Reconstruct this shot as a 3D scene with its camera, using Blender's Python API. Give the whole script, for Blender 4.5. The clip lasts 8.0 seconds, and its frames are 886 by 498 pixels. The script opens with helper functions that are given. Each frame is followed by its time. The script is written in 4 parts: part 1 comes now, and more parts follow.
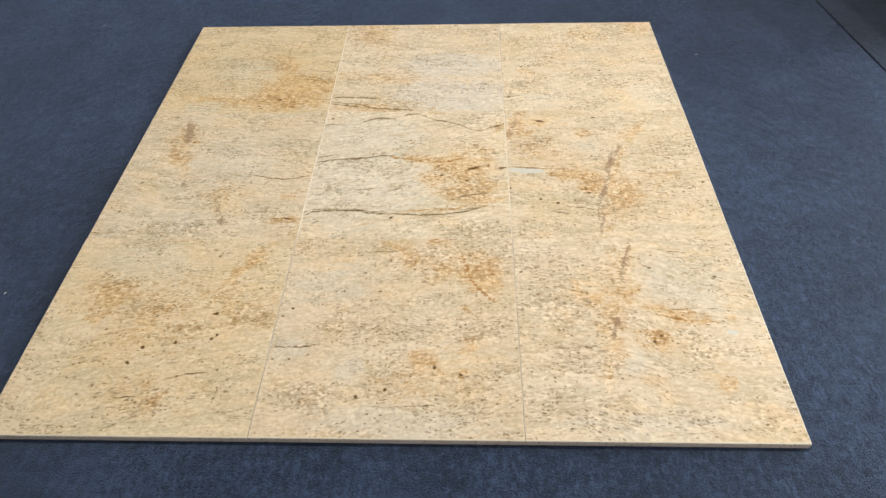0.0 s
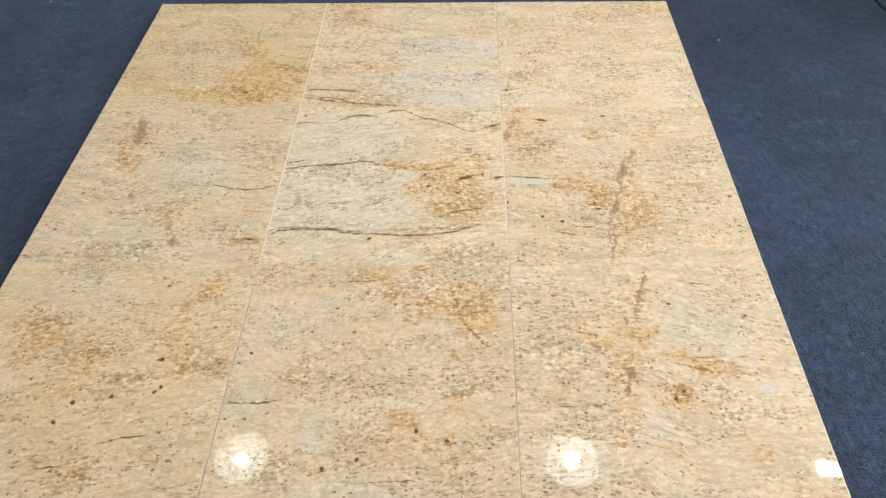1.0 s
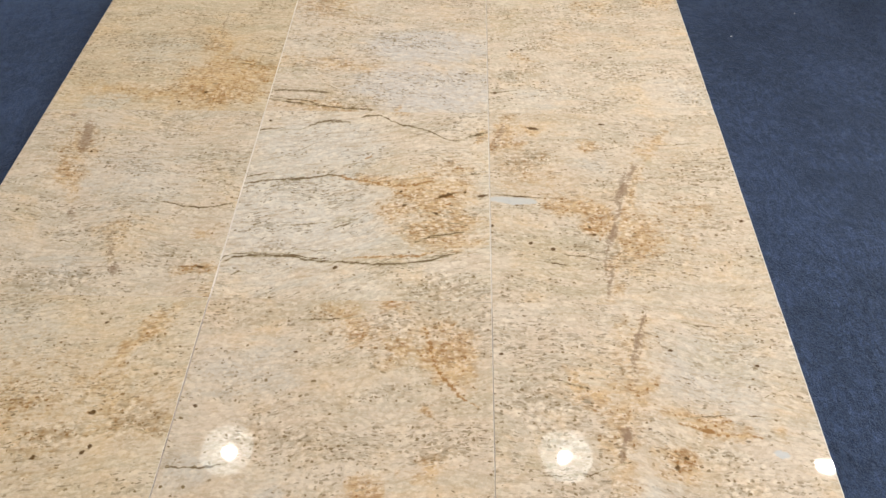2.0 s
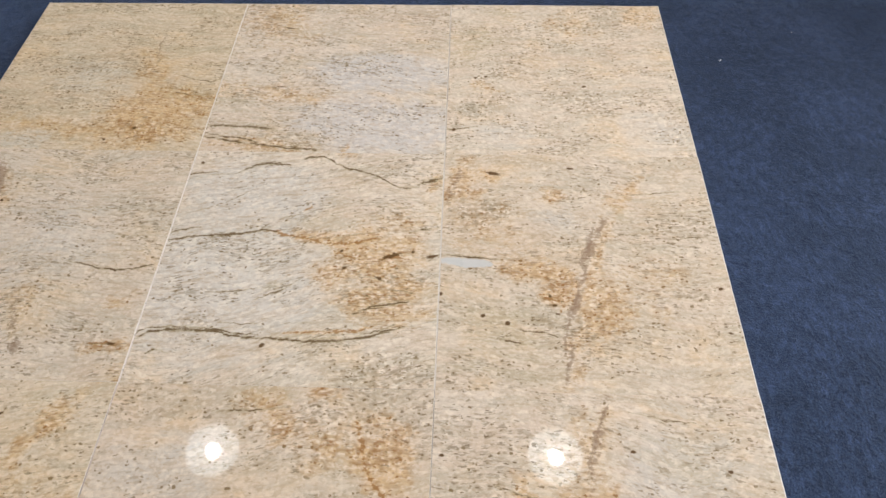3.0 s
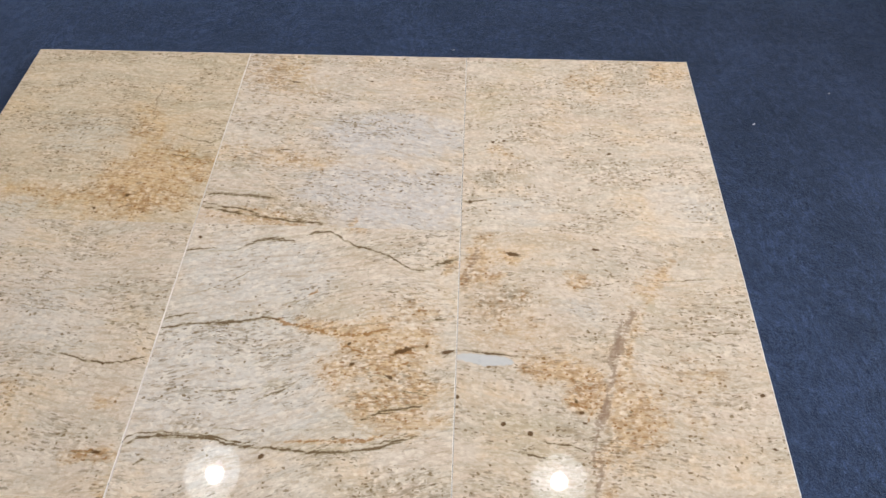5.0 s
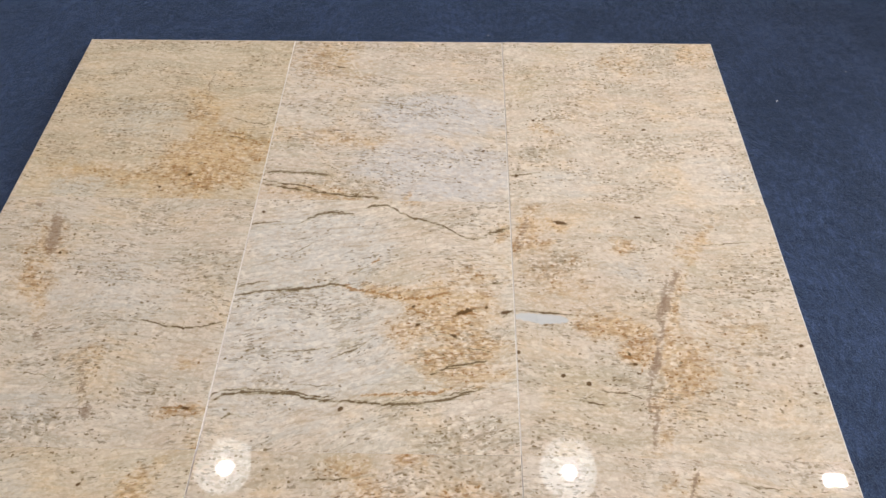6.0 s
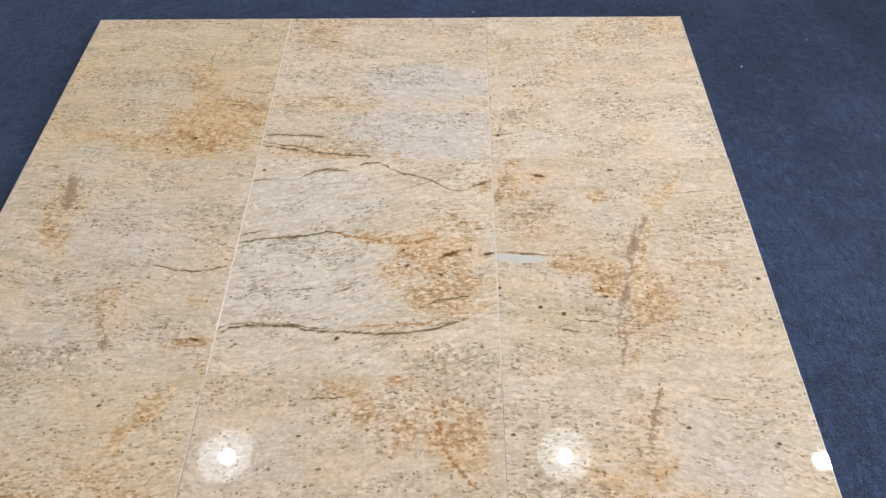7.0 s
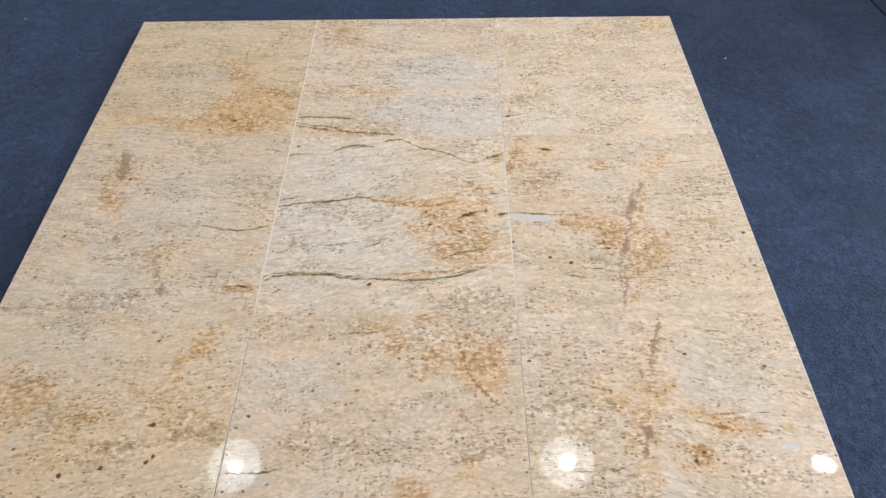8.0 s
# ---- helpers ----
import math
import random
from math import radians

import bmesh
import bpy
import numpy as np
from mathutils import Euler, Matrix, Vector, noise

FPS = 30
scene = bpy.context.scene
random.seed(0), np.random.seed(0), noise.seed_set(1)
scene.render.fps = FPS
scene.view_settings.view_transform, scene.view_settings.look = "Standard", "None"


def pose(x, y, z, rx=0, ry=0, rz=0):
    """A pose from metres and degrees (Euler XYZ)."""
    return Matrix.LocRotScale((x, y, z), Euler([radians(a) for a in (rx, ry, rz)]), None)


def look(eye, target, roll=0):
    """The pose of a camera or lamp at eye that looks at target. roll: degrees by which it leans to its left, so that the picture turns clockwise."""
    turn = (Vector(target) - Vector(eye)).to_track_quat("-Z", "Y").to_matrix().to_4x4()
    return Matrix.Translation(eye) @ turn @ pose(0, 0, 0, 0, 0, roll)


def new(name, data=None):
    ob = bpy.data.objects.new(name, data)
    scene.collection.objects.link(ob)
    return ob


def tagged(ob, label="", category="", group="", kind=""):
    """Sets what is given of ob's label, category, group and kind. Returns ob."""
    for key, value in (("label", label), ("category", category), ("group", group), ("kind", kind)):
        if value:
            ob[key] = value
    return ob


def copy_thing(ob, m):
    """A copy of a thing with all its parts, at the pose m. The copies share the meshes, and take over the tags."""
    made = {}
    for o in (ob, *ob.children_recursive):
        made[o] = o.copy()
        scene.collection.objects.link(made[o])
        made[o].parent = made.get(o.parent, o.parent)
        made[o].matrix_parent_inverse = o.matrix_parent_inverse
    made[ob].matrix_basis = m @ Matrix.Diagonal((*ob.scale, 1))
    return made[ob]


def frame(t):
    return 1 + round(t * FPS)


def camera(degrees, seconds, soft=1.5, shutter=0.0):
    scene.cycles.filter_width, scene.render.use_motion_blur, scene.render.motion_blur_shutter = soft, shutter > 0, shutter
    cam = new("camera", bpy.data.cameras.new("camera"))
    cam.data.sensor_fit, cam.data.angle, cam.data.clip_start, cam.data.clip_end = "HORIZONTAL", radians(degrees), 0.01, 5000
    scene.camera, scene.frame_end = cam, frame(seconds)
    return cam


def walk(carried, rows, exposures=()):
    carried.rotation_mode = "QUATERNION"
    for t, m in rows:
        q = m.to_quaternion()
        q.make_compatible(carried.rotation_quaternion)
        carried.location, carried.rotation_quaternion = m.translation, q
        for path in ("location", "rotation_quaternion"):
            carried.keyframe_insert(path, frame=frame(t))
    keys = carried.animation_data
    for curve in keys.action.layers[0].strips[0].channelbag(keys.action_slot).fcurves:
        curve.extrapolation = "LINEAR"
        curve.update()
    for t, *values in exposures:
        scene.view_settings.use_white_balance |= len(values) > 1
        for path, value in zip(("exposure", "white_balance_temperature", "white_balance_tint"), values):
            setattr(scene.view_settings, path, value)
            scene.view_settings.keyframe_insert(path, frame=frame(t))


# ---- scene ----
cam = camera(68.3, 8.0)
PATH = [
    (0, (0.133, -1.185, 0.991), (0.06, 0.18, -0.469), -2.2),
    (0.5, (0.156, -1.092, 0.954), (0.083, 0.235, -0.541), -2.1),
    (1, (0.145, -0.967, 0.927), (0.083, 0.318, -0.605), -1.8),
    (1.2, (0.143, -0.938, 0.922), (0.087, 0.338, -0.617), -1.4),
    (2.3, (0.203, -0.741, 0.873), (0.145, 0.458, -0.726), -1.2),
    (2.5, (0.22, -0.697, 0.873), (0.159, 0.486, -0.739), -1.3),
    (3, (0.267, -0.601, 0.872), (0.202, 0.555, -0.759), -1.6),
    (3.5, (0.29, -0.528, 0.871), (0.216, 0.621, -0.765), -1.6),
    (4, (0.292, -0.48, 0.874), (0.213, 0.672, -0.76), -1.7),
    (4.5, (0.281, -0.442, 0.878), (0.197, 0.711, -0.753), -1.9),
    (4.7, (0.265, -0.432, 0.879), (0.189, 0.725, -0.751), -1.4),
    (5.8, (0.148, -0.499, 0.91), (0.1, 0.655, -0.723), -0.9),
    (6, (0.133, -0.522, 0.912), (0.094, 0.634, -0.72), -0.8),
    (6.5, (0.143, -0.586, 0.914), (0.109, 0.579, -0.712), -1.0),
    (7, (0.156, -0.659, 0.928), (0.121, 0.512, -0.692), -1.4),
    (7.5, (0.127, -0.754, 0.941), (0.099, 0.449, -0.656), -1.2),
    (8, (0.115, -0.847, 0.952), (0.09, 0.403, -0.609), -1.3),
]

EXPOSURES = [(0, 0.24, 7400, 9), (0.5, 0.20, 7400, 9), (1.2, 0.16, 7300, 10), (2.3, 0.03, 6800, 14), (3.0, -0.03, 6550, 15), (4.5, -0.04, 6380, 15), (6.0, -0.04, 6520, 16), (7.0, 0.0, 6520, 15), (8, 0.03, 6520, 15)]
walk(cam, [(t, look(eye, target, roll)) for t, eye, target, roll in PATH], EXPOSURES)

# ---- light ----
world = bpy.data.worlds.new("world")
world.use_nodes = True
sky = world.node_tree.nodes.new("ShaderNodeTexSky")
sky.sky_type, sky.sun_disc, sky.sun_elevation, sky.sun_rotation = "NISHITA", False, radians(35), radians(200)
world.node_tree.links.new(sky.outputs[0], world.node_tree.nodes["Background"].inputs[0])
world.node_tree.nodes["Background"].inputs[1].default_value = 0.1
scene.world = world

TILE = 0.457        # 18 inch tiles
THICK = 0.014
FLOOR = -THICK      # top of the carpet; the polished faces lie at z = 0
# first three reflect in the tiles; last four are unseen, added to brighten right and front
LAMPS = [(-1.28, 0.69, 3.18), (0.85, 0.71, 3.18), (2.47, 0.69, 3.18), (4.4, 0.70, 3.18),
         (4.4, -1.5, 3.18), (2.4, -2.4, 3.18), (4.4, -3.5, 3.18)]
# unequal watts set the brightness from left to right
LAMP_WATTS = (34.0, 35.0, 33.0, 31.0, 31.0, 40.0, 31.0)
LED_RADIUS = 0.034
FLOOD = LAMPS[2]     # a floodlight, the others are high-bay lamps
for (x, y, z), watts in zip(LAMPS, LAMP_WATTS):
    data = bpy.data.lights.new("high_bay_light", "AREA")
    data.shape, data.size, data.energy, data.color = "DISK", 2 * LED_RADIUS, watts, (1.0, 0.96, 0.90)
    if (x, y, z) == FLOOD:
        data.shape, data.size, data.size_y = "RECTANGLE", 0.11, 0.07
    new("high_bay_light", data).matrix_world = pose(x, y, z)
# cool fill from the right, brightening that carpet; its window in the east wall is added
WINDOW = (-0.5, 4.5, 0.5, 2.7)      # y and z of its opening
data = bpy.data.lights.new("cool_side_fill", "AREA")
data.shape, data.size, data.size_y, data.energy, data.color = "RECTANGLE", 2.1, 4.9, 330.0, (0.62, 0.80, 1.0)
new("cool_side_fill", data).matrix_world = pose(4.95, 2.0, 1.6, 0, 90, 0)


# ---- materials ----
class Nodes:
    """A small wrapper to write node materials."""

    def __init__(self, name):
        self.mat = bpy.data.materials.new(name)
        self.mat.use_nodes = True
        self.tree = self.mat.node_tree
        self.bsdf = self.tree.nodes["Principled BSDF"]
        self.out = self.tree.nodes["Material Output"]

    def put(self, socket, value):
        if isinstance(value, bpy.types.NodeSocket):
            self.tree.links.new(value, socket)
        elif value is not None:
            socket.default_value = value

    def math(self, op, a, b=None, c=None, clamp=False):
        n = self.tree.nodes.new("ShaderNodeMath")
        n.operation, n.use_clamp = op, clamp
        for s, v in zip(n.inputs, (a, b, c)):
            self.put(s, v)
        return n.outputs[0]

    def vec(self, op, a, b=None, scale=None):
        n = self.tree.nodes.new("ShaderNodeVectorMath")
        n.operation = op
        self.put(n.inputs[0], a)
        self.put(n.inputs[1], b)
        if scale is not None:
            self.put(n.inputs[3], scale)
        return n.outputs[0]

    def coords(self, kind="Object"):
        return self.tree.nodes.new("ShaderNodeTexCoord").outputs[kind]

    def noise(self, vector, scale, detail=3.0, rough=0.55, colour=False):
        n = self.tree.nodes.new("ShaderNodeTexNoise")
        self.put(n.inputs["Vector"], vector)
        n.inputs["Scale"].default_value, n.inputs["Detail"].default_value, n.inputs["Roughness"].default_value = scale, detail, rough
        return n.outputs["Color" if colour else "Fac"]

    def voronoi(self, vector, scale, feature="F1"):
        n = self.tree.nodes.new("ShaderNodeTexVoronoi")
        n.feature = feature
        self.put(n.inputs["Vector"], vector)
        n.inputs["Scale"].default_value = scale
        return n.outputs

    def step(self, value, low, high, a=0.0, b=1.0):
        n = self.tree.nodes.new("ShaderNodeMapRange")
        n.interpolation_type = "SMOOTHSTEP"
        for s, v in zip(n.inputs, (value, low, high, a, b)):
            self.put(s, v)
        return n.outputs[0]

    def mix(self, fac, a, b):
        n = self.tree.nodes.new("ShaderNodeMix")
        n.data_type = "RGBA"
        self.put(n.inputs[0], fac)
        for s, v in ((n.inputs[6], a), (n.inputs[7], b)):
            self.put(s, (*v, 1) if isinstance(v, tuple) else v)
        return n.outputs[2]

    def bump(self, height, strength, distance):
        n = self.tree.nodes.new("ShaderNodeBump")
        n.inputs["Strength"].default_value, n.inputs["Distance"].default_value = strength, distance
        self.put(n.inputs["Height"], height)
        self.put(self.bsdf.inputs["Normal"], n.outputs[0])

    def set(self, **values):
        for key, value in values.items():
            socket = self.bsdf.inputs[key.replace("_", " ")]
            self.put(socket, (*value, 1) if isinstance(value, tuple) else value)
        return self


MARKS = {}


def mark(i, j, kind, x, y, length, width, angle, strength):
    """A mark in the stone of tile (i, j), in widths of a tile from its middle: half length, half width, degrees."""
    MARKS.setdefault((i, j), {}).setdefault(kind, []).append((x, y, length, width, angle, strength))


mark(0, 2, "speckled", 0.18, 0.05, 0.16, 0.030, -80, 0.7)
mark(0, 2, "speckled", 0.24, -0.27, 0.21, 0.030, -67, 0.6)
mark(0, 2, "speckled", -0.25, -0.15, 0.17, 0.030, -8, 0.8)
mark(0, 2, "speckled", -0.01, -0.38, 0.16, 0.040, -31, 0.7)
mark(0, 2, "speckled", 0.26, -0.39, 0.11, 0.040, -13, 0.9)
mark(0, 2, "rust", 0.25, -0.32, 0.23, 0.140, 13, 1)
mark(0, 2, "rust", 0.23, -0.16, 0.30, 0.080, -74, 0.55)
mark(0, 2, "rust", 0.37, -0.24, 0.14, 0.100, -33, 0.7)
mark(0, 2, "rust", -0.07, -0.37, 0.36, 0.060, -5, 0.5)
mark(0, 2, "grey", -0.10, -0.07, 0.22, 0.130, -10, 0.4)
mark(0, 2, "grey", -0.25, -0.45, 0.11, 0.040, -4, 0.9)
mark(0, 2, "spots", 0.20, -0.37, 0.01, 0.011, 0, 0.8)
mark(0, 2, "spots", 0.09, -0.44, 0.01, 0.010, 0, 0.8)
mark(0, 2, "olive", 0.36, -0.15, 0.14, 0.060, -22, 0.5)

mark(1, 2, "speckled", -0.10, -0.17, 0.08, 0.040, -11, 0.8)
mark(1, 2, "rust", -0.15, 0.25, 0.06, 0.015, -54, 0.3)
mark(1, 2, "rust", -0.24, -0.15, 0.28, 0.050, -7, 0.4)
mark(1, 2, "rust", -0.27, -0.46, 0.25, 0.035, -7, 0.55)
mark(1, 2, "rust", -0.31, 0.33, 0.24, 0.150, -35, 0.35)
mark(1, 2, "rust", 0.09, -0.47, 0.02, 0.020, 3, 0.6)
mark(1, 2, "grey", 0.21, -0.01, 0.33, 0.100, -2, 0.85)
mark(1, 2, "grey", 0.22, -0.34, 0.33, 0.130, -5, 0.95)
mark(1, 2, "spots", 0.40, -0.22, 0.01, 0.010, 0, 0.9)
mark(1, 2, "spots", -0.23, -0.11, 0.03, 0.006, -2, 0.8)
mark(1, 2, "spots", 0.08, 0.32, 0.01, 0.008, 0, 0.7)
mark(1, 2, "olive", -0.23, 0.32, 0.13, 0.060, -32, 0.5)
mark(1, 2, "olive", -0.39, -0.17, 0.14, 0.100, -6, 0.3)

mark(2, 2, "speckled", -0.28, -0.01, 0.14, 0.040, 4, 0.9)
mark(2, 2, "speckled", -0.24, -0.16, 0.15, 0.060, 7, 0.8)
mark(2, 2, "speckled", 0.06, -0.17, 0.15, 0.050, 1, 0.7)
mark(2, 2, "speckled", 0.05, 0.26, 0.41, 0.150, -23, 0.4)
mark(2, 2, "rust", -0.35, -0.09, 0.06, 0.040, -5, 0.4)
mark(2, 2, "rust", 0.40, 0.40, 0.09, 0.060, 28, 0.4)
mark(2, 2, "rust", 0.06, 0.32, 0.15, 0.120, -18, 0.25)
mark(2, 2, "grey", 0.36, -0.33, 0.17, 0.100, -32, 0.3)
mark(2, 2, "grey", -0.26, -0.36, 0.19, 0.080, -23, 0.3)
mark(2, 2, "spots", -0.38, -0.04, 0.01, 0.008, 0, 0.9)
mark(2, 2, "spots", -0.33, -0.03, 0.01, 0.008, 0, 0.9)
mark(2, 2, "spots", 0.09, -0.09, 0.01, 0.008, 0, 0.9)
mark(2, 2, "spots", -0.47, -0.36, 0.01, 0.011, 0, 0.8)
mark(2, 2, "spots", 0.38, 0.04, 0.01, 0.006, 0, 0.8)
mark(2, 2, "olive", -0.37, 0.20, 0.14, 0.100, 29, 0.6)
mark(2, 2, "olive", -0.25, 0.41, 0.13, 0.050, -11, 0.5)

mark(0, 1, "speckled", -0.08, -0.45, 0.23, 0.080, -6, 0.8)
mark(0, 1, "speckled", 0.39, -0.37, 0.16, 0.060, -27, 0.7)
mark(0, 1, "speckled", 0.09, 0.39, 0.24, 0.080, -15, 0.5)
mark(0, 1, "rust", -0.24, 0.11, 0.17, 0.050, -62, 0.75)
mark(0, 1, "rust", -0.26, 0.21, 0.22, 0.090, -75, 0.45)
mark(0, 1, "rust", 0.42, -0.37, 0.09, 0.030, 10, 0.8)
mark(0, 1, "rust", 0.50, -0.49, 0.04, 0.040, 0, 0.5)
mark(0, 1, "rust", 0.42, -0.21, 0.09, 0.020, 20, 0.45)
mark(0, 1, "rust", 0.06, -0.24, 0.08, 0.040, -63, 0.4)
mark(0, 1, "grey", 0.04, 0.06, 0.25, 0.200, -41, 0.35)
mark(0, 1, "grey", -0.09, -0.38, 0.13, 0.080, -12, 0.3)
mark(0, 1, "spots", -0.19, 0.23, 0.01, 0.008, -58, 0.9)
mark(0, 1, "spots", 0.35, -0.08, 0.01, 0.008, 0, 0.9)
mark(0, 1, "spots", 0.43, -0.37, 0.02, 0.009, 0, 0.8)
mark(0, 1, "spots", -0.37, 0.08, 0.01, 0.008, 0, 0.7)
mark(0, 1, "spots", -0.37, -0.10, 0.01, 0.009, 0, 0.7)
mark(0, 1, "mauve", -0.25, 0.32, 0.13, 0.028, -76, 1)
mark(0, 1, "mauve", -0.36, 0.46, 0.02, 0.018, -9, 0.8)
mark(0, 1, "mauve", 0.07, -0.28, 0.08, 0.018, -73, 0.5)
mark(0, 1, "mauve", 0.11, -0.38, 0.04, 0.022, -69, 0.7)
mark(0, 1, "mauve", -0.14, -0.13, 0.06, 0.022, -64, 0.45)
mark(0, 1, "olive", -0.37, -0.13, 0.12, 0.050, -12, 0.4)

mark(1, 1, "speckled", 0.31, -0.44, 0.21, 0.090, -2, 0.7)
mark(1, 1, "speckled", 0.28, -0.12, 0.24, 0.100, -2, 0.6)
mark(1, 1, "speckled", -0.21, -0.34, 0.30, 0.120, -17, 0.6)
mark(1, 1, "speckled", -0.24, 0.15, 0.32, 0.080, -4, 0.5)
mark(1, 1, "speckled", -0.33, -0.15, 0.22, 0.060, -6, 0.4)
mark(1, 1, "speckled", 0.28, -0.00, 0.17, 0.050, -13, 0.9)
mark(1, 1, "rust", 0.46, 0.34, 0.05, 0.020, 16, 0.8)
mark(1, 1, "rust", 0.09, 0.51, 0.05, 0.030, -3, 0.6)
mark(1, 1, "rust", 0.09, 0.07, 0.12, 0.030, -8, 0.8)
mark(1, 1, "rust", 0.27, 0.02, 0.17, 0.100, 1, 1)
mark(1, 1, "rust", 0.30, 0.01, 0.10, 0.050, -15, 1)
mark(1, 1, "rust", 0.12, -0.07, 0.10, 0.050, 6, 0.7)
mark(1, 1, "rust", 0.33, 0.14, 0.17, 0.080, 11, 0.4)
mark(1, 1, "rust", 0.35, -0.19, 0.13, 0.090, 4, 0.8)
mark(1, 1, "rust", 0.23, 0.02, 0.17, 0.050, -18, 0.9)
mark(1, 1, "rust", 0.28, -0.19, 0.14, 0.050, -15, 0.9)
mark(1, 1, "grey", -0.21, 0.29, 0.26, 0.140, -2, 0.9)
mark(1, 1, "grey", -0.25, -0.11, 0.34, 0.260, -14, 0.8)
mark(1, 1, "spots", 0.33, -0.00, 0.05, 0.011, 18, 0.9)
mark(1, 1, "spots", 0.40, 0.02, 0.01, 0.010, 0, 0.8)
mark(1, 1, "spots", 0.16, -0.05, 0.01, 0.010, 0, 0.8)
mark(1, 1, "spots", 0.29, -0.09, 0.02, 0.007, -28, 0.9)
mark(1, 1, "spots", 0.47, 0.00, 0.03, 0.009, 8, 0.9)
mark(1, 1, "spots", -0.46, 0.44, 0.01, 0.011, 0, 1)
mark(1, 1, "spots", -0.07, -0.36, 0.01, 0.009, 0, 1)
mark(1, 1, "spots", 0.15, 0.02, 0.01, 0.009, 0, 0.9)
mark(1, 1, "spots", 0.34, 0.01, 0.01, 0.010, 18, 0.9)
mark(1, 1, "olive", 0.10, -0.33, 0.22, 0.020, 3, 0.5)
mark(1, 1, "olive", -0.06, -0.13, 0.07, 0.020, 26, 0.5)

mark(2, 1, "speckled", -0.33, 0.15, 0.17, 0.110, -25, 0.9)
mark(2, 1, "speckled", -0.44, 0.37, 0.14, 0.040, 73, 0.9)
mark(2, 1, "speckled", 0.06, -0.01, 0.27, 0.040, 71, 0.6)
mark(2, 1, "speckled", 0.40, -0.17, 0.06, 0.040, -26, 0.8)
mark(2, 1, "speckled", -0.01, -0.02, 0.42, 0.060, -86, 0.5)
mark(2, 1, "rust", -0.18, -0.05, 0.14, 0.050, -12, 0.9)
mark(2, 1, "rust", -0.32, 0.40, 0.07, 0.030, 1, 0.9)
mark(2, 1, "rust", -0.39, 0.31, 0.03, 0.022, 0, 1)
mark(2, 1, "rust", -0.09, 0.29, 0.06, 0.030, 6, 0.6)
mark(2, 1, "rust", 0.18, 0.30, 0.13, 0.040, 49, 0.6)
mark(2, 1, "rust", 0.06, -0.18, 0.16, 0.080, 75, 0.7)
mark(2, 1, "rust", -0.09, -0.16, 0.07, 0.035, -20, 1)
mark(2, 1, "rust", -0.44, 0.37, 0.14, 0.040, 73, 0.7)
mark(2, 1, "rust", 0.01, -0.15, 0.39, 0.035, 74, 0.6)
mark(2, 1, "rust", 0.24, -0.12, 0.16, 0.080, 49, 0.3)
mark(2, 1, "rust", -0.33, 0.15, 0.17, 0.120, -25, 0.25)
mark(2, 1, "rust", -0.07, -0.11, 0.09, 0.040, -56, 0.9)
mark(2, 1, "grey", -0.08, 0.18, 0.13, 0.060, -12, 0.4)
mark(2, 1, "quartz", -0.41, -0.02, 0.10, 0.018, -4, 1)
mark(2, 1, "spots", -0.31, 0.40, 0.03, 0.011, -13, 0.9)
mark(2, 1, "spots", -0.01, 0.43, 0.02, 0.007, -4, 0.9)
mark(2, 1, "spots", -0.11, -0.19, 0.01, 0.007, 0, 0.9)
mark(2, 1, "spots", -0.10, -0.22, 0.01, 0.007, 0, 0.8)
mark(2, 1, "spots", -0.12, -0.15, 0.01, 0.007, 0, 0.8)
mark(2, 1, "spots", -0.27, -0.26, 0.01, 0.010, 0, 1)
mark(2, 1, "spots", -0.35, -0.23, 0.01, 0.008, 0, 0.9)
mark(2, 1, "spots", -0.49, -0.15, 0.01, 0.008, 0, 0.9)
mark(2, 1, "spots", 0.46, -0.11, 0.01, 0.007, 0, 0.8)
mark(2, 1, "spots", 0.46, -0.28, 0.01, 0.007, 0, 0.8)
mark(2, 1, "mauve", 0.08, 0.14, 0.09, 0.013, 60, 0.7)
mark(2, 1, "mauve", 0.03, 0.04, 0.05, 0.019, 74, 1)
mark(2, 1, "mauve", 0.00, -0.06, 0.07, 0.012, 73, 0.8)
mark(2, 1, "mauve", -0.04, -0.19, 0.08, 0.017, 69, 0.9)
mark(2, 1, "mauve", -0.07, -0.39, 0.11, 0.012, 78, 0.7)
mark(2, 1, "mauve", -0.45, 0.36, 0.14, 0.018, 73, 0.5)
mark(2, 1, "olive", 0.15, 0.21, 0.05, 0.035, -18, 0.6)
mark(2, 1, "olive", -0.28, -0.34, 0.19, 0.150, -7, 0.35)
mark(2, 1, "olive", -0.29, -0.25, 0.16, 0.050, -8, 0.4)

mark(0, 0, "speckled", 0.33, 0.34, 0.13, 0.020, 65, 0.6)
mark(0, 0, "speckled", 0.39, 0.03, 0.13, 0.080, -29, 0.9)
mark(0, 0, "speckled", 0.13, -0.01, 0.17, 0.060, 13, 0.9)
mark(0, 0, "speckled", 0.34, 0.34, 0.17, 0.080, -19, 0.6)
mark(0, 0, "speckled", 0.24, -0.30, 0.27, 0.100, -14, 0.25)
mark(0, 0, "rust", 0.28, 0.30, 0.25, 0.030, 54, 0.8)
mark(0, 0, "rust", -0.27, 0.03, 0.04, 0.040, -9, 0.85)
mark(0, 0, "rust", -0.24, 0.15, 0.12, 0.100, -26, 0.8)
mark(0, 0, "rust", -0.03, 0.07, 0.34, 0.200, -22, 0.35)
mark(0, 0, "rust", 0.07, -0.31, 0.22, 0.100, -7, 0.25)
mark(0, 0, "rust", 0.10, -0.36, 0.05, 0.050, 0, 0.6)
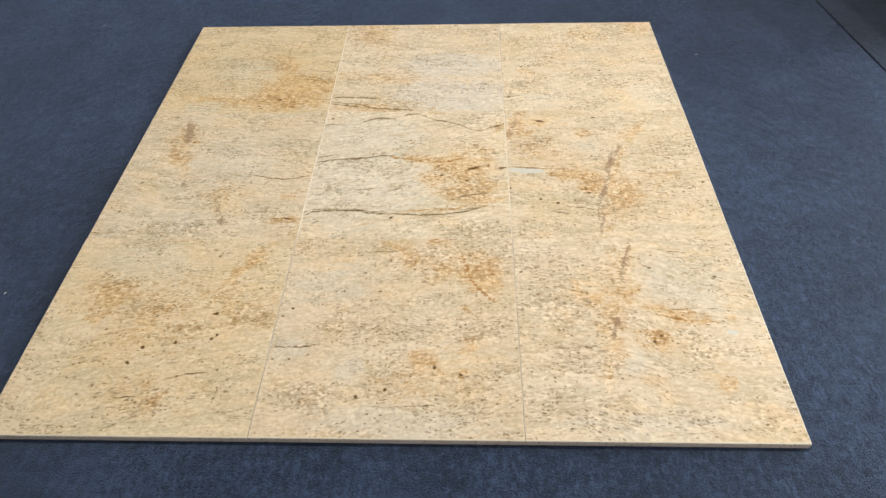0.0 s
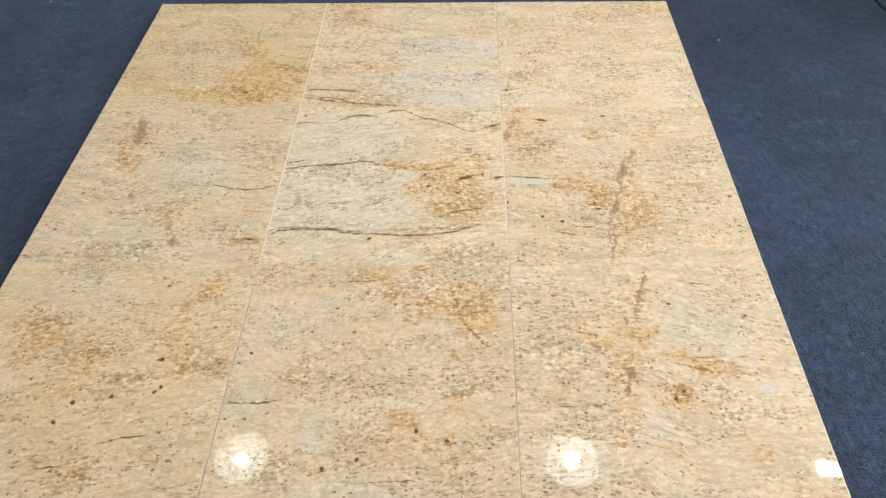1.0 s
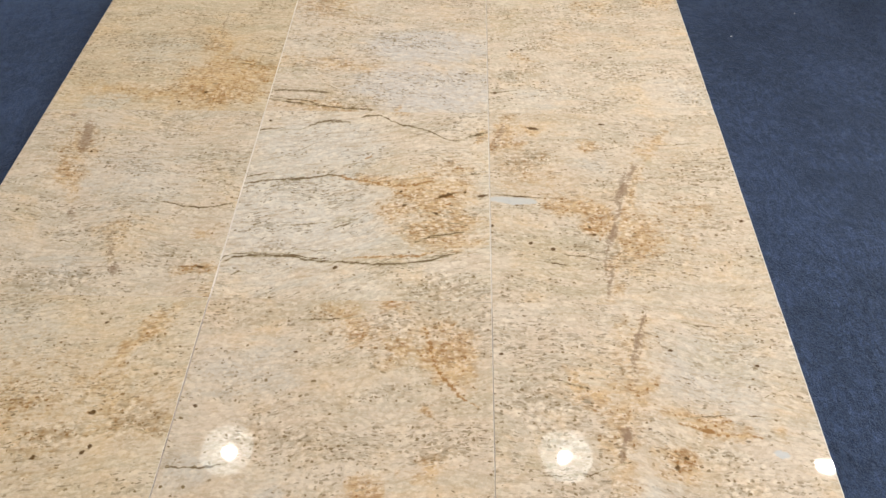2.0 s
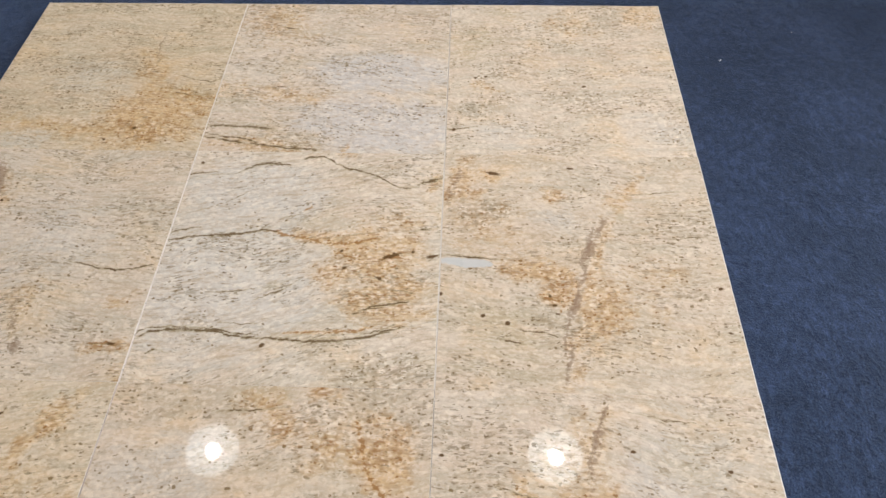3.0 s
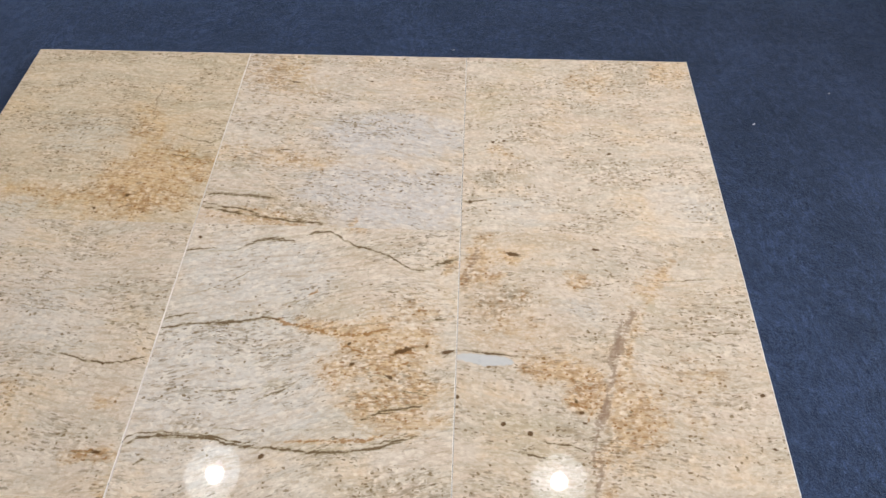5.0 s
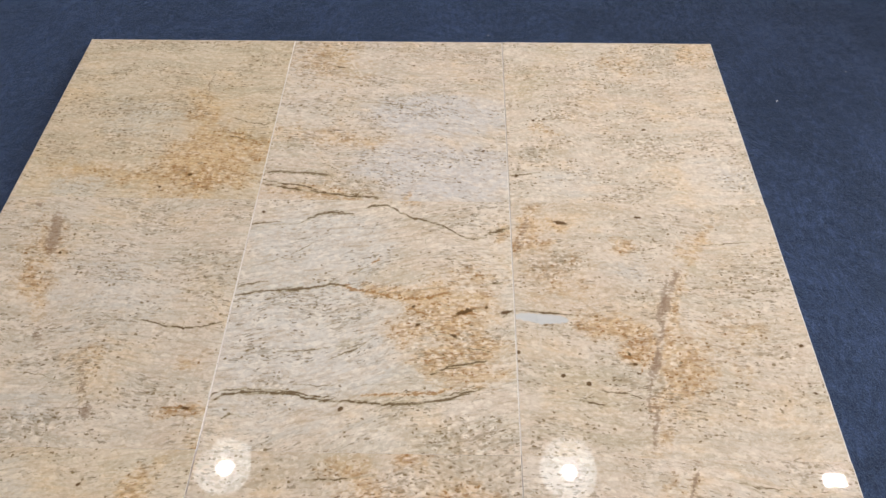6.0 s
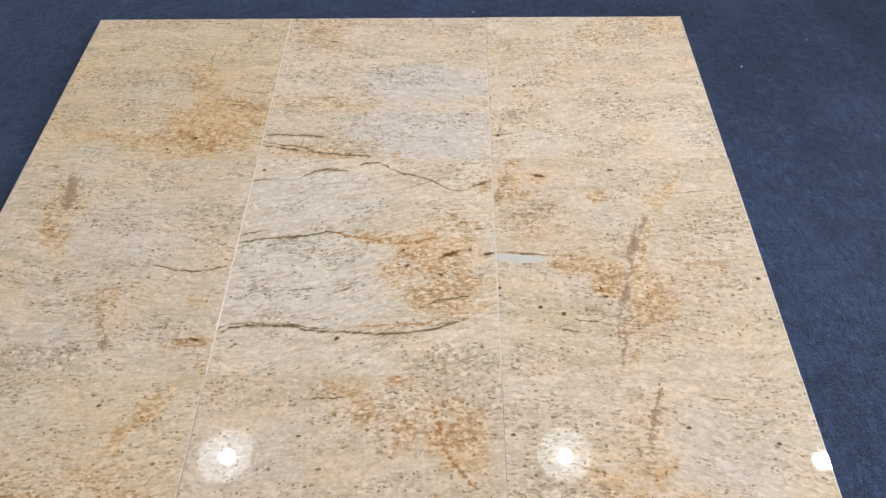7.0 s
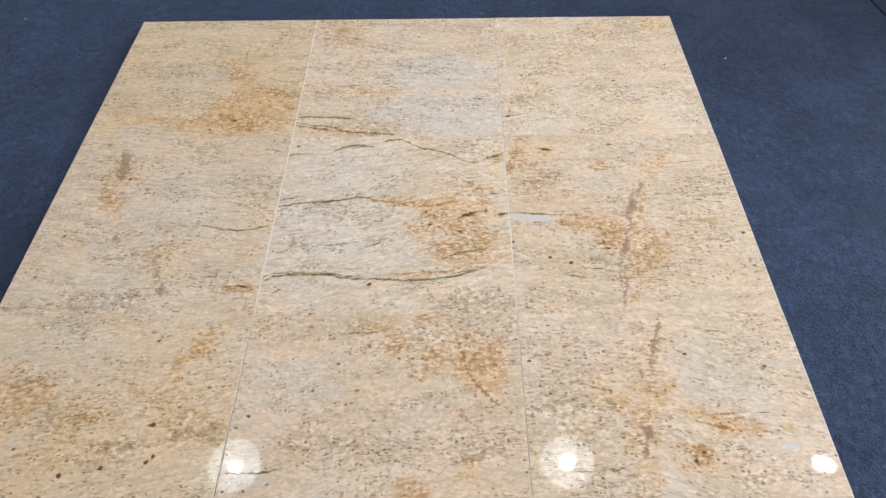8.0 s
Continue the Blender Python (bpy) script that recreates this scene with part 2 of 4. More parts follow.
mark(0, 0, "rust", 0.31, 0.09, 0.25, 0.120, -24, 0.3)
mark(0, 0, "grey", -0.12, 0.34, 0.23, 0.150, -19, 0.4)
mark(0, 0, "spots", 0.24, 0.06, 0.01, 0.010, 0, 1)
mark(0, 0, "spots", 0.27, -0.05, 0.01, 0.011, 0, 1)
mark(0, 0, "spots", 0.25, -0.07, 0.01, 0.009, 0, 0.9)
mark(0, 0, "spots", 0.11, -0.09, 0.01, 0.009, 0, 0.9)
mark(0, 0, "spots", -0.02, -0.11, 0.01, 0.011, 0, 1)
mark(0, 0, "spots", -0.06, -0.18, 0.01, 0.010, 0, 0.9)
mark(0, 0, "spots", 0.17, 0.39, 0.01, 0.008, 0, 0.9)
mark(0, 0, "spots", -0.20, -0.02, 0.01, 0.007, 0, 0.7)

mark(1, 0, "speckled", -0.00, 0.40, 0.18, 0.050, -12, 0.8)
mark(1, 0, "speckled", -0.25, 0.01, 0.18, 0.060, -10, 1)
mark(1, 0, "speckled", 0.25, 0.30, 0.14, 0.060, -27, 1)
mark(1, 0, "speckled", -0.29, -0.30, 0.22, 0.100, -7, 0.9)
mark(1, 0, "speckled", 0.35, -0.06, 0.16, 0.100, -16, 0.7)
mark(1, 0, "speckled", 0.14, 0.13, 0.40, 0.200, -10, 0.5)
mark(1, 0, "speckled", 0.20, 0.40, 0.17, 0.050, -20, 0.8)
mark(1, 0, "rust", 0.18, 0.47, 0.04, 0.025, -7, 0.85)
mark(1, 0, "rust", 0.37, 0.30, 0.13, 0.060, -64, 1)
mark(1, 0, "rust", 0.34, 0.25, 0.12, 0.040, -52, 0.8)
mark(1, 0, "rust", 0.29, 0.09, 0.02, 0.018, 62, 0.9)
mark(1, 0, "rust", 0.14, -0.18, 0.06, 0.060, 0, 0.9)
mark(1, 0, "rust", 0.27, -0.23, 0.03, 0.025, 9, 0.8)
mark(1, 0, "rust", 0.04, 0.39, 0.14, 0.060, -27, 0.6)
mark(1, 0, "rust", 0.29, -0.09, 0.07, 0.030, 29, 0.7)
mark(1, 0, "rust", 0.20, 0.31, 0.08, 0.070, -32, 0.45)
mark(1, 0, "rust", 0.09, -0.28, 0.20, 0.100, -17, 0.25)
mark(1, 0, "grey", -0.31, 0.22, 0.20, 0.130, -1, 0.4)
mark(1, 0, "grey", -0.40, -0.11, 0.09, 0.050, 5, 0.6)
mark(1, 0, "grey", -0.18, -0.21, 0.05, 0.050, 0, 0.7)
mark(1, 0, "grey", 0.06, -0.43, 0.34, 0.070, -2, 0.7)
mark(1, 0, "spots", 0.16, -0.20, 0.01, 0.011, 0, 0.9)
mark(1, 0, "spots", 0.27, -0.23, 0.01, 0.011, 0, 0.8)
mark(1, 0, "spots", -0.02, -0.30, 0.01, 0.011, 0, 0.9)
mark(1, 0, "spots", -0.13, -0.33, 0.01, 0.010, 0, 0.8)
mark(1, 0, "spots", -0.44, 0.09, 0.01, 0.011, 0, 0.8)
mark(1, 0, "spots", -0.16, 0.29, 0.01, 0.007, 0, 0.8)
mark(1, 0, "olive", -0.02, 0.46, 0.12, 0.050, 1, 0.5)
mark(1, 0, "olive", 0.28, 0.26, 0.17, 0.060, -34, 0.4)
mark(1, 0, "olive", 0.34, 0.13, 0.16, 0.040, -9, 0.4)

mark(2, 0, "speckled", -0.33, 0.11, 0.18, 0.120, -23, 0.8)
mark(2, 0, "speckled", 0.24, -0.11, 0.18, 0.120, -27, 0.8)
mark(2, 0, "speckled", 0.39, -0.30, 0.22, 0.040, 86, 1)
mark(2, 0, "rust", -0.02, 0.19, 0.04, 0.040, 0, 0.7)
mark(2, 0, "rust", -0.14, -0.23, 0.04, 0.018, 75, 0.95)
mark(2, 0, "rust", -0.18, 0.14, 0.04, 0.030, -12, 0.95)
mark(2, 0, "rust", -0.21, 0.19, 0.08, 0.020, -49, 0.7)
mark(2, 0, "rust", 0.13, 0.07, 0.15, 0.025, -10, 0.8)
mark(2, 0, "rust", 0.39, 0.04, 0.05, 0.020, -17, 0.5)
mark(2, 0, "rust", 0.04, -0.06, 0.05, 0.045, -27, 0.7)
mark(2, 0, "rust", 0.00, -0.24, 0.07, 0.025, 1, 0.45)
mark(2, 0, "rust", 0.25, -0.26, 0.05, 0.030, -9, 0.75)
mark(2, 0, "rust", -0.08, 0.08, 0.39, 0.060, 78, 0.4)
mark(2, 0, "grey", 0.21, 0.27, 0.20, 0.140, -16, 0.55)
mark(2, 0, "grey", -0.06, -0.17, 0.06, 0.050, 1, 0.6)
mark(2, 0, "grey", -0.03, -0.43, 0.33, 0.050, 1, 0.45)
mark(2, 0, "quartz", 0.36, -0.02, 0.03, 0.012, -10, 0.7)
mark(2, 0, "spots", 0.04, -0.07, 0.01, 0.011, 0, 0.9)
mark(2, 0, "spots", 0.07, -0.04, 0.01, 0.007, 0, 0.9)
mark(2, 0, "spots", 0.36, 0.27, 0.01, 0.007, 0, 0.9)
mark(2, 0, "spots", 0.09, 0.32, 0.01, 0.006, 0, 0.9)
mark(2, 0, "spots", -0.47, 0.30, 0.01, 0.006, 0, 0.8)
mark(2, 0, "mauve", -0.02, 0.31, 0.20, 0.018, 75, 0.5)
mark(2, 0, "mauve", -0.09, 0.03, 0.03, 0.022, 62, 1)
mark(2, 0, "mauve", -0.12, -0.03, 0.01, 0.013, 0, 0.9)
mark(2, 0, "olive", -0.37, -0.08, 0.13, 0.040, 9, 0.55)
mark(2, 0, "olive", 0.23, 0.31, 0.20, 0.100, -35, 0.3)


LINES = {}


def line(i, j, kind, width, strength, *points, upright=False):
    """A vein in the stone of tile (i, j) through points in widths of a tile from its middle; width: half its breadth.
    upright: it runs along y rather than x."""
    LINES.setdefault((i, j), {}).setdefault(kind, []).append((width, strength, points, upright))


line(0, 0, "ridge", 0.016, .9, (0.186, 0.094), (0.238, 0.187), (0.292, 0.282), (0.343, 0.357), (0.416, 0.456), upright=True)
line(0, 0, "vein", 0.004, .6, (0.302, -0.408), (0.396, -0.398), (0.490, -0.372))
line(0, 0, "vein", 0.005, .5, (-0.122, -0.186), (-0.058, -0.139))
line(0, 0, "vein", 0.005, .7, (0.264, -0.089), (0.302, -0.072))
line(0, 0, "vein", 0.005, .7, (0.318, 0.023), (0.431, 0.004))
line(0, 0, "vein", 0.005, 1.0, (0.127, -0.255), (0.205, -0.231), (0.294, -0.221))
line(0, 0, "vein", 0.005, 1.1, (-0.068, -0.348), (-0.017, -0.341), (0.033, -0.332))
line(0, 0, "vein", 0.006, .8, (-0.024, -0.061), (0.090, -0.015))
line(0, 0, "vein", 0.006, .8, (0.295, 0.362), (0.381, 0.400))
line(0, 1, "ridge", 0.022, .7, (0.090, -0.364), (0.075, -0.284), (0.077, -0.225), upright=True)
line(0, 1, "rustline", 0.014, .9, (0.357, -0.368), (0.422, -0.370), (0.462, -0.387))
line(0, 1, "vein", 0.004, .5, (-0.026, 0.174), (0.172, 0.203), (0.312, 0.191))
line(0, 1, "vein", 0.004, .5, (-0.038, 0.140), (0.130, 0.106))
line(0, 1, "vein", 0.004, .5, (-0.335, 0.204), (-0.215, 0.192))
line(0, 1, "vein", 0.004, .5, (0.268, 0.002), (0.464, 0.007))
line(0, 1, "vein", 0.005, .5, (-0.183, -0.254), (-0.077, -0.261), (0.013, -0.284))
line(0, 1, "vein", 0.005, .7, (0.178, -0.006), (0.265, -0.030))
line(0, 1, "vein", 0.005, .7, (0.298, 0.078), (0.418, 0.070))
line(0, 1, "vein", 0.006, .9, (0.371, -0.368), (0.433, -0.374))
line(0, 1, "vein", 0.007, 1.0, (0.161, -0.045), (0.240, -0.058), (0.287, -0.074), (0.364, -0.079), (0.416, -0.074), (0.456, -0.058), (0.490, -0.048))
line(0, 2, "ridge", 0.014, .7, (0.268, -0.407), (0.263, -0.337), (0.263, -0.265), (0.241, -0.190), (0.200, -0.075), upright=True)
line(0, 2, "seam", 0.008, .6, (0.164, 0.088), (0.154, 0.173), (0.166, 0.248), upright=True)
line(0, 2, "vein", 0.004, .7, (-0.197, 0.211), (-0.092, 0.228))
line(0, 2, "vein", 0.005, .55, (0.274, -0.133), (0.371, -0.165), (0.448, -0.157))
line(0, 2, "vein", 0.005, .6, (-0.303, 0.071), (-0.130, 0.040))
line(0, 2, "vein", 0.005, .6, (0.075, -0.430), (0.170, -0.413))
line(0, 2, "vein", 0.006, .7, (0.249, -0.015), (0.351, -0.056), (0.448, -0.080), (0.491, -0.065))
line(0, 2, "vein", 0.006, .7, (0.425, -0.024), (0.497, -0.005))
line(0, 2, "vein", 0.006, .8, (-0.106, -0.388), (-0.057, -0.385))
line(0, 2, "vein", 0.007, .8, (0.383, 0.033), (0.486, 0.032))
line(1, 0, "ridge", 0.020, .8, (-0.322, -0.361), (-0.283, -0.309), (-0.259, -0.276), upright=True)
line(1, 0, "rustline", 0.014, .8, (0.458, 0.108), (0.394, 0.139), (0.316, 0.234), (0.295, 0.305), (0.268, 0.394), upright=True)
line(1, 0, "vein", 0.005, .8, (-0.108, -0.370), (0.065, -0.369), (0.227, -0.358))
line(1, 0, "vein", 0.005, .8, (-0.169, -0.348), (-0.094, -0.327), (-0.002, -0.317))
line(1, 0, "vein", 0.006, .6, (0.414, 0.023), (0.499, 0.036))
line(1, 0, "vein", 0.006, .7, (-0.258, -0.287), (-0.183, -0.258))
line(1, 0, "vein", 0.006, .9, (-0.477, -0.110), (-0.374, -0.102), (-0.297, -0.089))
line(1, 0, "vein", 0.007, .7, (-0.064, -0.256), (-0.011, -0.196), (0.006, -0.162), upright=True)
line(1, 0, "vein", 0.007, .7, (-0.180, 0.409), (-0.075, 0.419), (0.066, 0.435))
line(1, 1, "rustline", 0.010, .9, (-0.008, -0.314), (0.183, -0.304), (0.252, -0.296), (0.293, -0.276))
line(1, 1, "rustline", 0.010, .9, (0.123, 0.017), (0.163, 0.009), (0.195, -0.015))
line(1, 1, "rustline", 0.010, 1.0, (0.300, -0.054), (0.339, -0.040), (0.369, -0.018))
line(1, 1, "rustline", 0.012, 1.0, (-0.158, 0.108), (-0.107, 0.103), (-0.055, 0.088), (0.006, 0.079), (0.069, 0.054), (0.128, 0.050), (0.203, 0.061), (0.288, 0.084))
line(1, 1, "rustline", 0.013, 1.0, (0.286, -0.014), (0.345, -0.002), (0.387, -0.011))
line(1, 1, "rustline", 0.014, .9, (-0.021, 0.199), (0.003, 0.222))
line(1, 1, "vein", 0.005, .6, (-0.156, -0.066), (-0.088, -0.032), (-0.014, -0.018))
line(1, 1, "vein", 0.005, .6, (-0.353, 0.024), (-0.280, 0.042))
line(1, 1, "vein", 0.005, .65, (-0.313, 0.248), (-0.268, 0.274), (-0.242, 0.295))
line(1, 1, "vein", 0.005, .65, (-0.422, 0.196), (-0.367, 0.217))
line(1, 1, "vein", 0.005, .7, (0.123, 0.079), (0.199, 0.095), (0.275, 0.111))
line(1, 1, "vein", 0.005, .7, (0.282, 0.312), (0.357, 0.280))
line(1, 1, "vein", 0.006, .7, (-0.130, 0.162), (-0.052, 0.174), (-0.008, 0.204))
line(1, 1, "vein", 0.006, .7, (0.184, 0.289), (0.165, 0.339), upright=True)
line(1, 1, "vein", 0.006, .75, (-0.131, -0.187), (-0.060, -0.160), (-0.011, -0.126), (0.015, -0.097))
line(1, 1, "vein", 0.006, .8, (-0.234, -0.280), (-0.105, -0.278))
line(1, 1, "vein", 0.006, .8, (-0.302, -0.165), (-0.245, -0.159), (-0.191, -0.153), (-0.129, -0.141))
line(1, 1, "vein", 0.006, 1.0, (-0.506, -0.337), (-0.487, -0.318), (-0.457, -0.302), (-0.386, -0.297), (-0.277, -0.302), (-0.203, -0.313), (-0.095, -0.321))
line(1, 1, "vein", 0.007, .7, (-0.431, 0.374), (-0.316, 0.383), (-0.278, 0.400), (-0.240, 0.423))
line(1, 1, "vein", 0.007, .8, (-0.008, -0.276), (0.081, -0.274))
line(1, 1, "vein", 0.007, .8, (0.221, -0.324), (0.305, -0.295), (0.355, -0.272))
line(1, 1, "vein", 0.007, .8, (0.223, -0.085), (0.299, -0.095))
line(1, 1, "vein", 0.007, .8, (0.388, 0.108), (0.430, 0.121), (0.468, 0.129))
line(1, 1, "vein", 0.007, .9, (0.257, 0.227), (0.366, 0.221))
line(1, 1, "vein", 0.007, 1.0, (-0.070, 0.461), (-0.042, 0.472), (0.013, 0.477), (0.053, 0.459), (0.112, 0.420), (0.160, 0.409), (0.243, 0.382), (0.277, 0.358), (0.322, 0.323), (0.374, 0.317), (0.404, 0.326))
line(1, 1, "vein", 0.007, 1.0, (-0.504, 0.375), (-0.455, 0.382), (-0.383, 0.394))
line(1, 1, "vein", 0.008, .8, (-0.445, -0.397), (-0.421, -0.380), (-0.370, -0.393))
line(1, 1, "vein", 0.008, .85, (-0.502, 0.092), (-0.457, 0.109), (-0.396, 0.121))
line(1, 1, "vein", 0.008, 1.0, (0.239, -0.159), (0.274, -0.191))
line(1, 1, "vein", 0.009, .9, (0.459, -0.019), (0.499, 0.015))
line(1, 1, "vein", 0.009, 1.0, (0.337, -0.138), (0.414, -0.149))
line(1, 1, "vein", 0.009, 1.1, (-0.501, 0.057), (-0.445, 0.071), (-0.329, 0.079), (-0.233, 0.091), (-0.158, 0.108), (-0.108, 0.105))
line(1, 1, "vein", 0.009, 1.1, (-0.502, -0.348), (-0.451, -0.318), (-0.401, -0.309), (-0.330, -0.306), (-0.257, -0.311), (-0.200, -0.325), (-0.128, -0.332), (-0.056, -0.336), (0.050, -0.341), (0.154, -0.341), (0.256, -0.326), (0.323, -0.302), (0.390, -0.278))
line(1, 1, "vein", 0.010, 1.1, (0.222, -0.235), (0.276, -0.211), (0.329, -0.197), (0.403, -0.187))
line(1, 1, "vein", 0.014, 1.0, (0.401, 0.336), (0.453, 0.353), (0.498, 0.372))
line(1, 1, "vein", 0.016, .95, (-0.279, 0.403), (-0.242, 0.428), (-0.191, 0.443), (-0.112, 0.432))
line(1, 2, "pale", 0.012, .8, (-0.123, 0.197), (-0.163, 0.253), (-0.203, 0.330), upright=True)
line(1, 2, "vein", 0.004, .6, (0.096, -0.012), (0.184, -0.007))
line(1, 2, "vein", 0.006, .7, (-0.136, 0.072), (-0.056, 0.064), (0.068, 0.049), (0.117, 0.051), (0.166, 0.087))
line(1, 2, "vein", 0.007, .5, (-0.388, 0.229), (-0.283, 0.212), (-0.173, 0.166))
line(1, 2, "vein", 0.008, .6, (-0.200, -0.414), (-0.150, -0.441), (-0.080, -0.462))
line(1, 2, "vein", 0.009, .6, (-0.306, 0.324), (-0.263, 0.305), (-0.219, 0.302))
line(1, 2, "vein", 0.010, .8, (-0.495, -0.397), (-0.424, -0.412), (-0.355, -0.419), (-0.307, -0.432), (-0.257, -0.459))
line(1, 2, "vein", 0.012, .85, (-0.493, -0.420), (-0.396, -0.434), (-0.302, -0.454), (-0.211, -0.466), (-0.099, -0.477), (-0.012, -0.480))
line(1, 2, "vein", 0.013, .75, (-0.504, -0.349), (-0.439, -0.353), (-0.325, -0.356), (-0.233, -0.365), (-0.197, -0.376))
line(2, 0, "ridge", 0.022, .9, (-0.178, -0.302), (-0.159, -0.195), (-0.118, -0.009), (-0.073, 0.144), (-0.026, 0.310), (0.026, 0.460), upright=True)
line(2, 0, "rustline", 0.012, .8, (0.071, 0.068), (0.190, 0.036), (0.313, 0.030))
line(2, 0, "seam", 0.012, .8, (-0.048, 0.253), (-0.012, 0.369), (0.031, 0.467), upright=True)
line(2, 0, "seam", 0.018, 1.0, (-0.119, -0.057), (-0.084, 0.041), upright=True)
line(2, 0, "vein", 0.004, .6, (0.013, -0.475), (0.187, -0.457))
line(2, 0, "vein", 0.004, .7, (0.032, 0.080), (0.226, 0.100), (0.351, 0.096))
line(2, 0, "vein", 0.004, .7, (0.140, 0.146), (0.267, 0.142))
line(2, 0, "vein", 0.004, .8, (0.357, 0.159), (0.454, 0.203))
line(2, 0, "vein", 0.005, .5, (-0.470, -0.177), (-0.333, -0.209), (-0.194, -0.196))
line(2, 0, "vein", 0.005, .6, (-0.405, -0.108), (-0.222, -0.094), (-0.095, -0.057))
line(2, 0, "vein", 0.005, .9, (0.093, 0.445), (0.185, 0.424), (0.307, 0.407))
line(2, 0, "vein", 0.006, .8, (-0.328, 0.223), (-0.264, 0.201), (-0.179, 0.175))
line(2, 1, "ridge", 0.020, .7, (-0.486, 0.214), (-0.462, 0.300), (-0.425, 0.403), upright=True)
line(2, 1, "ridge", 0.020, .8, (-0.043, -0.349), (0.001, -0.222), (0.028, -0.105), (0.052, 0.008), (0.082, 0.096), (0.132, 0.176), upright=True)
line(2, 1, "rustline", 0.012, .6, (-0.095, -0.225), (-0.075, -0.177), (-0.047, -0.157), upright=True)
line(2, 1, "rustline", 0.016, .7, (-0.154, -0.147), (-0.118, -0.160), (-0.076, -0.196))
line(2, 1, "seam", 0.010, .7, (-0.088, -0.377), (-0.074, -0.315), (-0.060, -0.242), upright=True)
line(2, 1, "seam", 0.012, .8, (-0.050, -0.205), (-0.032, -0.147), (-0.016, -0.091), upright=True)
line(2, 1, "seam", 0.016, 1.0, (-0.007, -0.046), (0.010, 0.017), (0.024, 0.072), (0.053, 0.146), upright=True)
line(2, 1, "vein", 0.004, .6, (-0.111, 0.234), (0.006, 0.226))
line(2, 1, "vein", 0.004, .6, (0.100, 0.282), (0.241, 0.306), (0.462, 0.325))
line(2, 1, "vein", 0.004, .6, (0.112, 0.108), (0.265, 0.122))
line(2, 1, "vein", 0.004, .7, (0.317, 0.090), (0.385, 0.104), (0.452, 0.110))
line(2, 1, "vein", 0.004, .8, (-0.024, 0.275), (0.040, 0.287), (0.069, 0.300))
line(2, 1, "vein", 0.005, .6, (-0.225, -0.163), (-0.145, -0.164))
line(2, 1, "vein", 0.005, .8, (-0.334, 0.322), (-0.255, 0.312))
line(2, 1, "vein", 0.006, .7, (0.317, 0.215), (0.445, 0.228))
line(2, 1, "vein", 0.007, .6, (-0.321, -0.346), (-0.279, -0.375))
line(2, 1, "vein", 0.007, .7, (-0.356, -0.308), (-0.228, -0.330), (-0.194, -0.337))
line(2, 1, "vein", 0.007, .8, (-0.230, -0.282), (-0.150, -0.288), (-0.104, -0.307))
line(2, 1, "vein", 0.009, .9, (-0.505, 0.014), (-0.429, 0.008), (-0.354, 0.000), (-0.294, -0.004))
line(2, 2, "ridge", 0.030, .5, (-0.359, -0.256), (-0.337, -0.178), upright=True)
line(2, 2, "vein", 0.004, .5, (-0.100, -0.493), (0.016, -0.482))
line(2, 2, "vein", 0.004, .5, (0.275, -0.427), (0.422, -0.431))
line(2, 2, "vein", 0.004, .5, (0.358, -0.127), (0.508, -0.107))
line(2, 2, "vein", 0.004, .6, (-0.198, 0.006), (-0.092, -0.002), (-0.032, 0.017))
line(2, 2, "vein", 0.004, .6, (0.096, 0.153), (0.137, 0.158))
line(2, 2, "vein", 0.006, .9, (-0.517, -0.362), (-0.434, -0.354), (-0.368, -0.340))


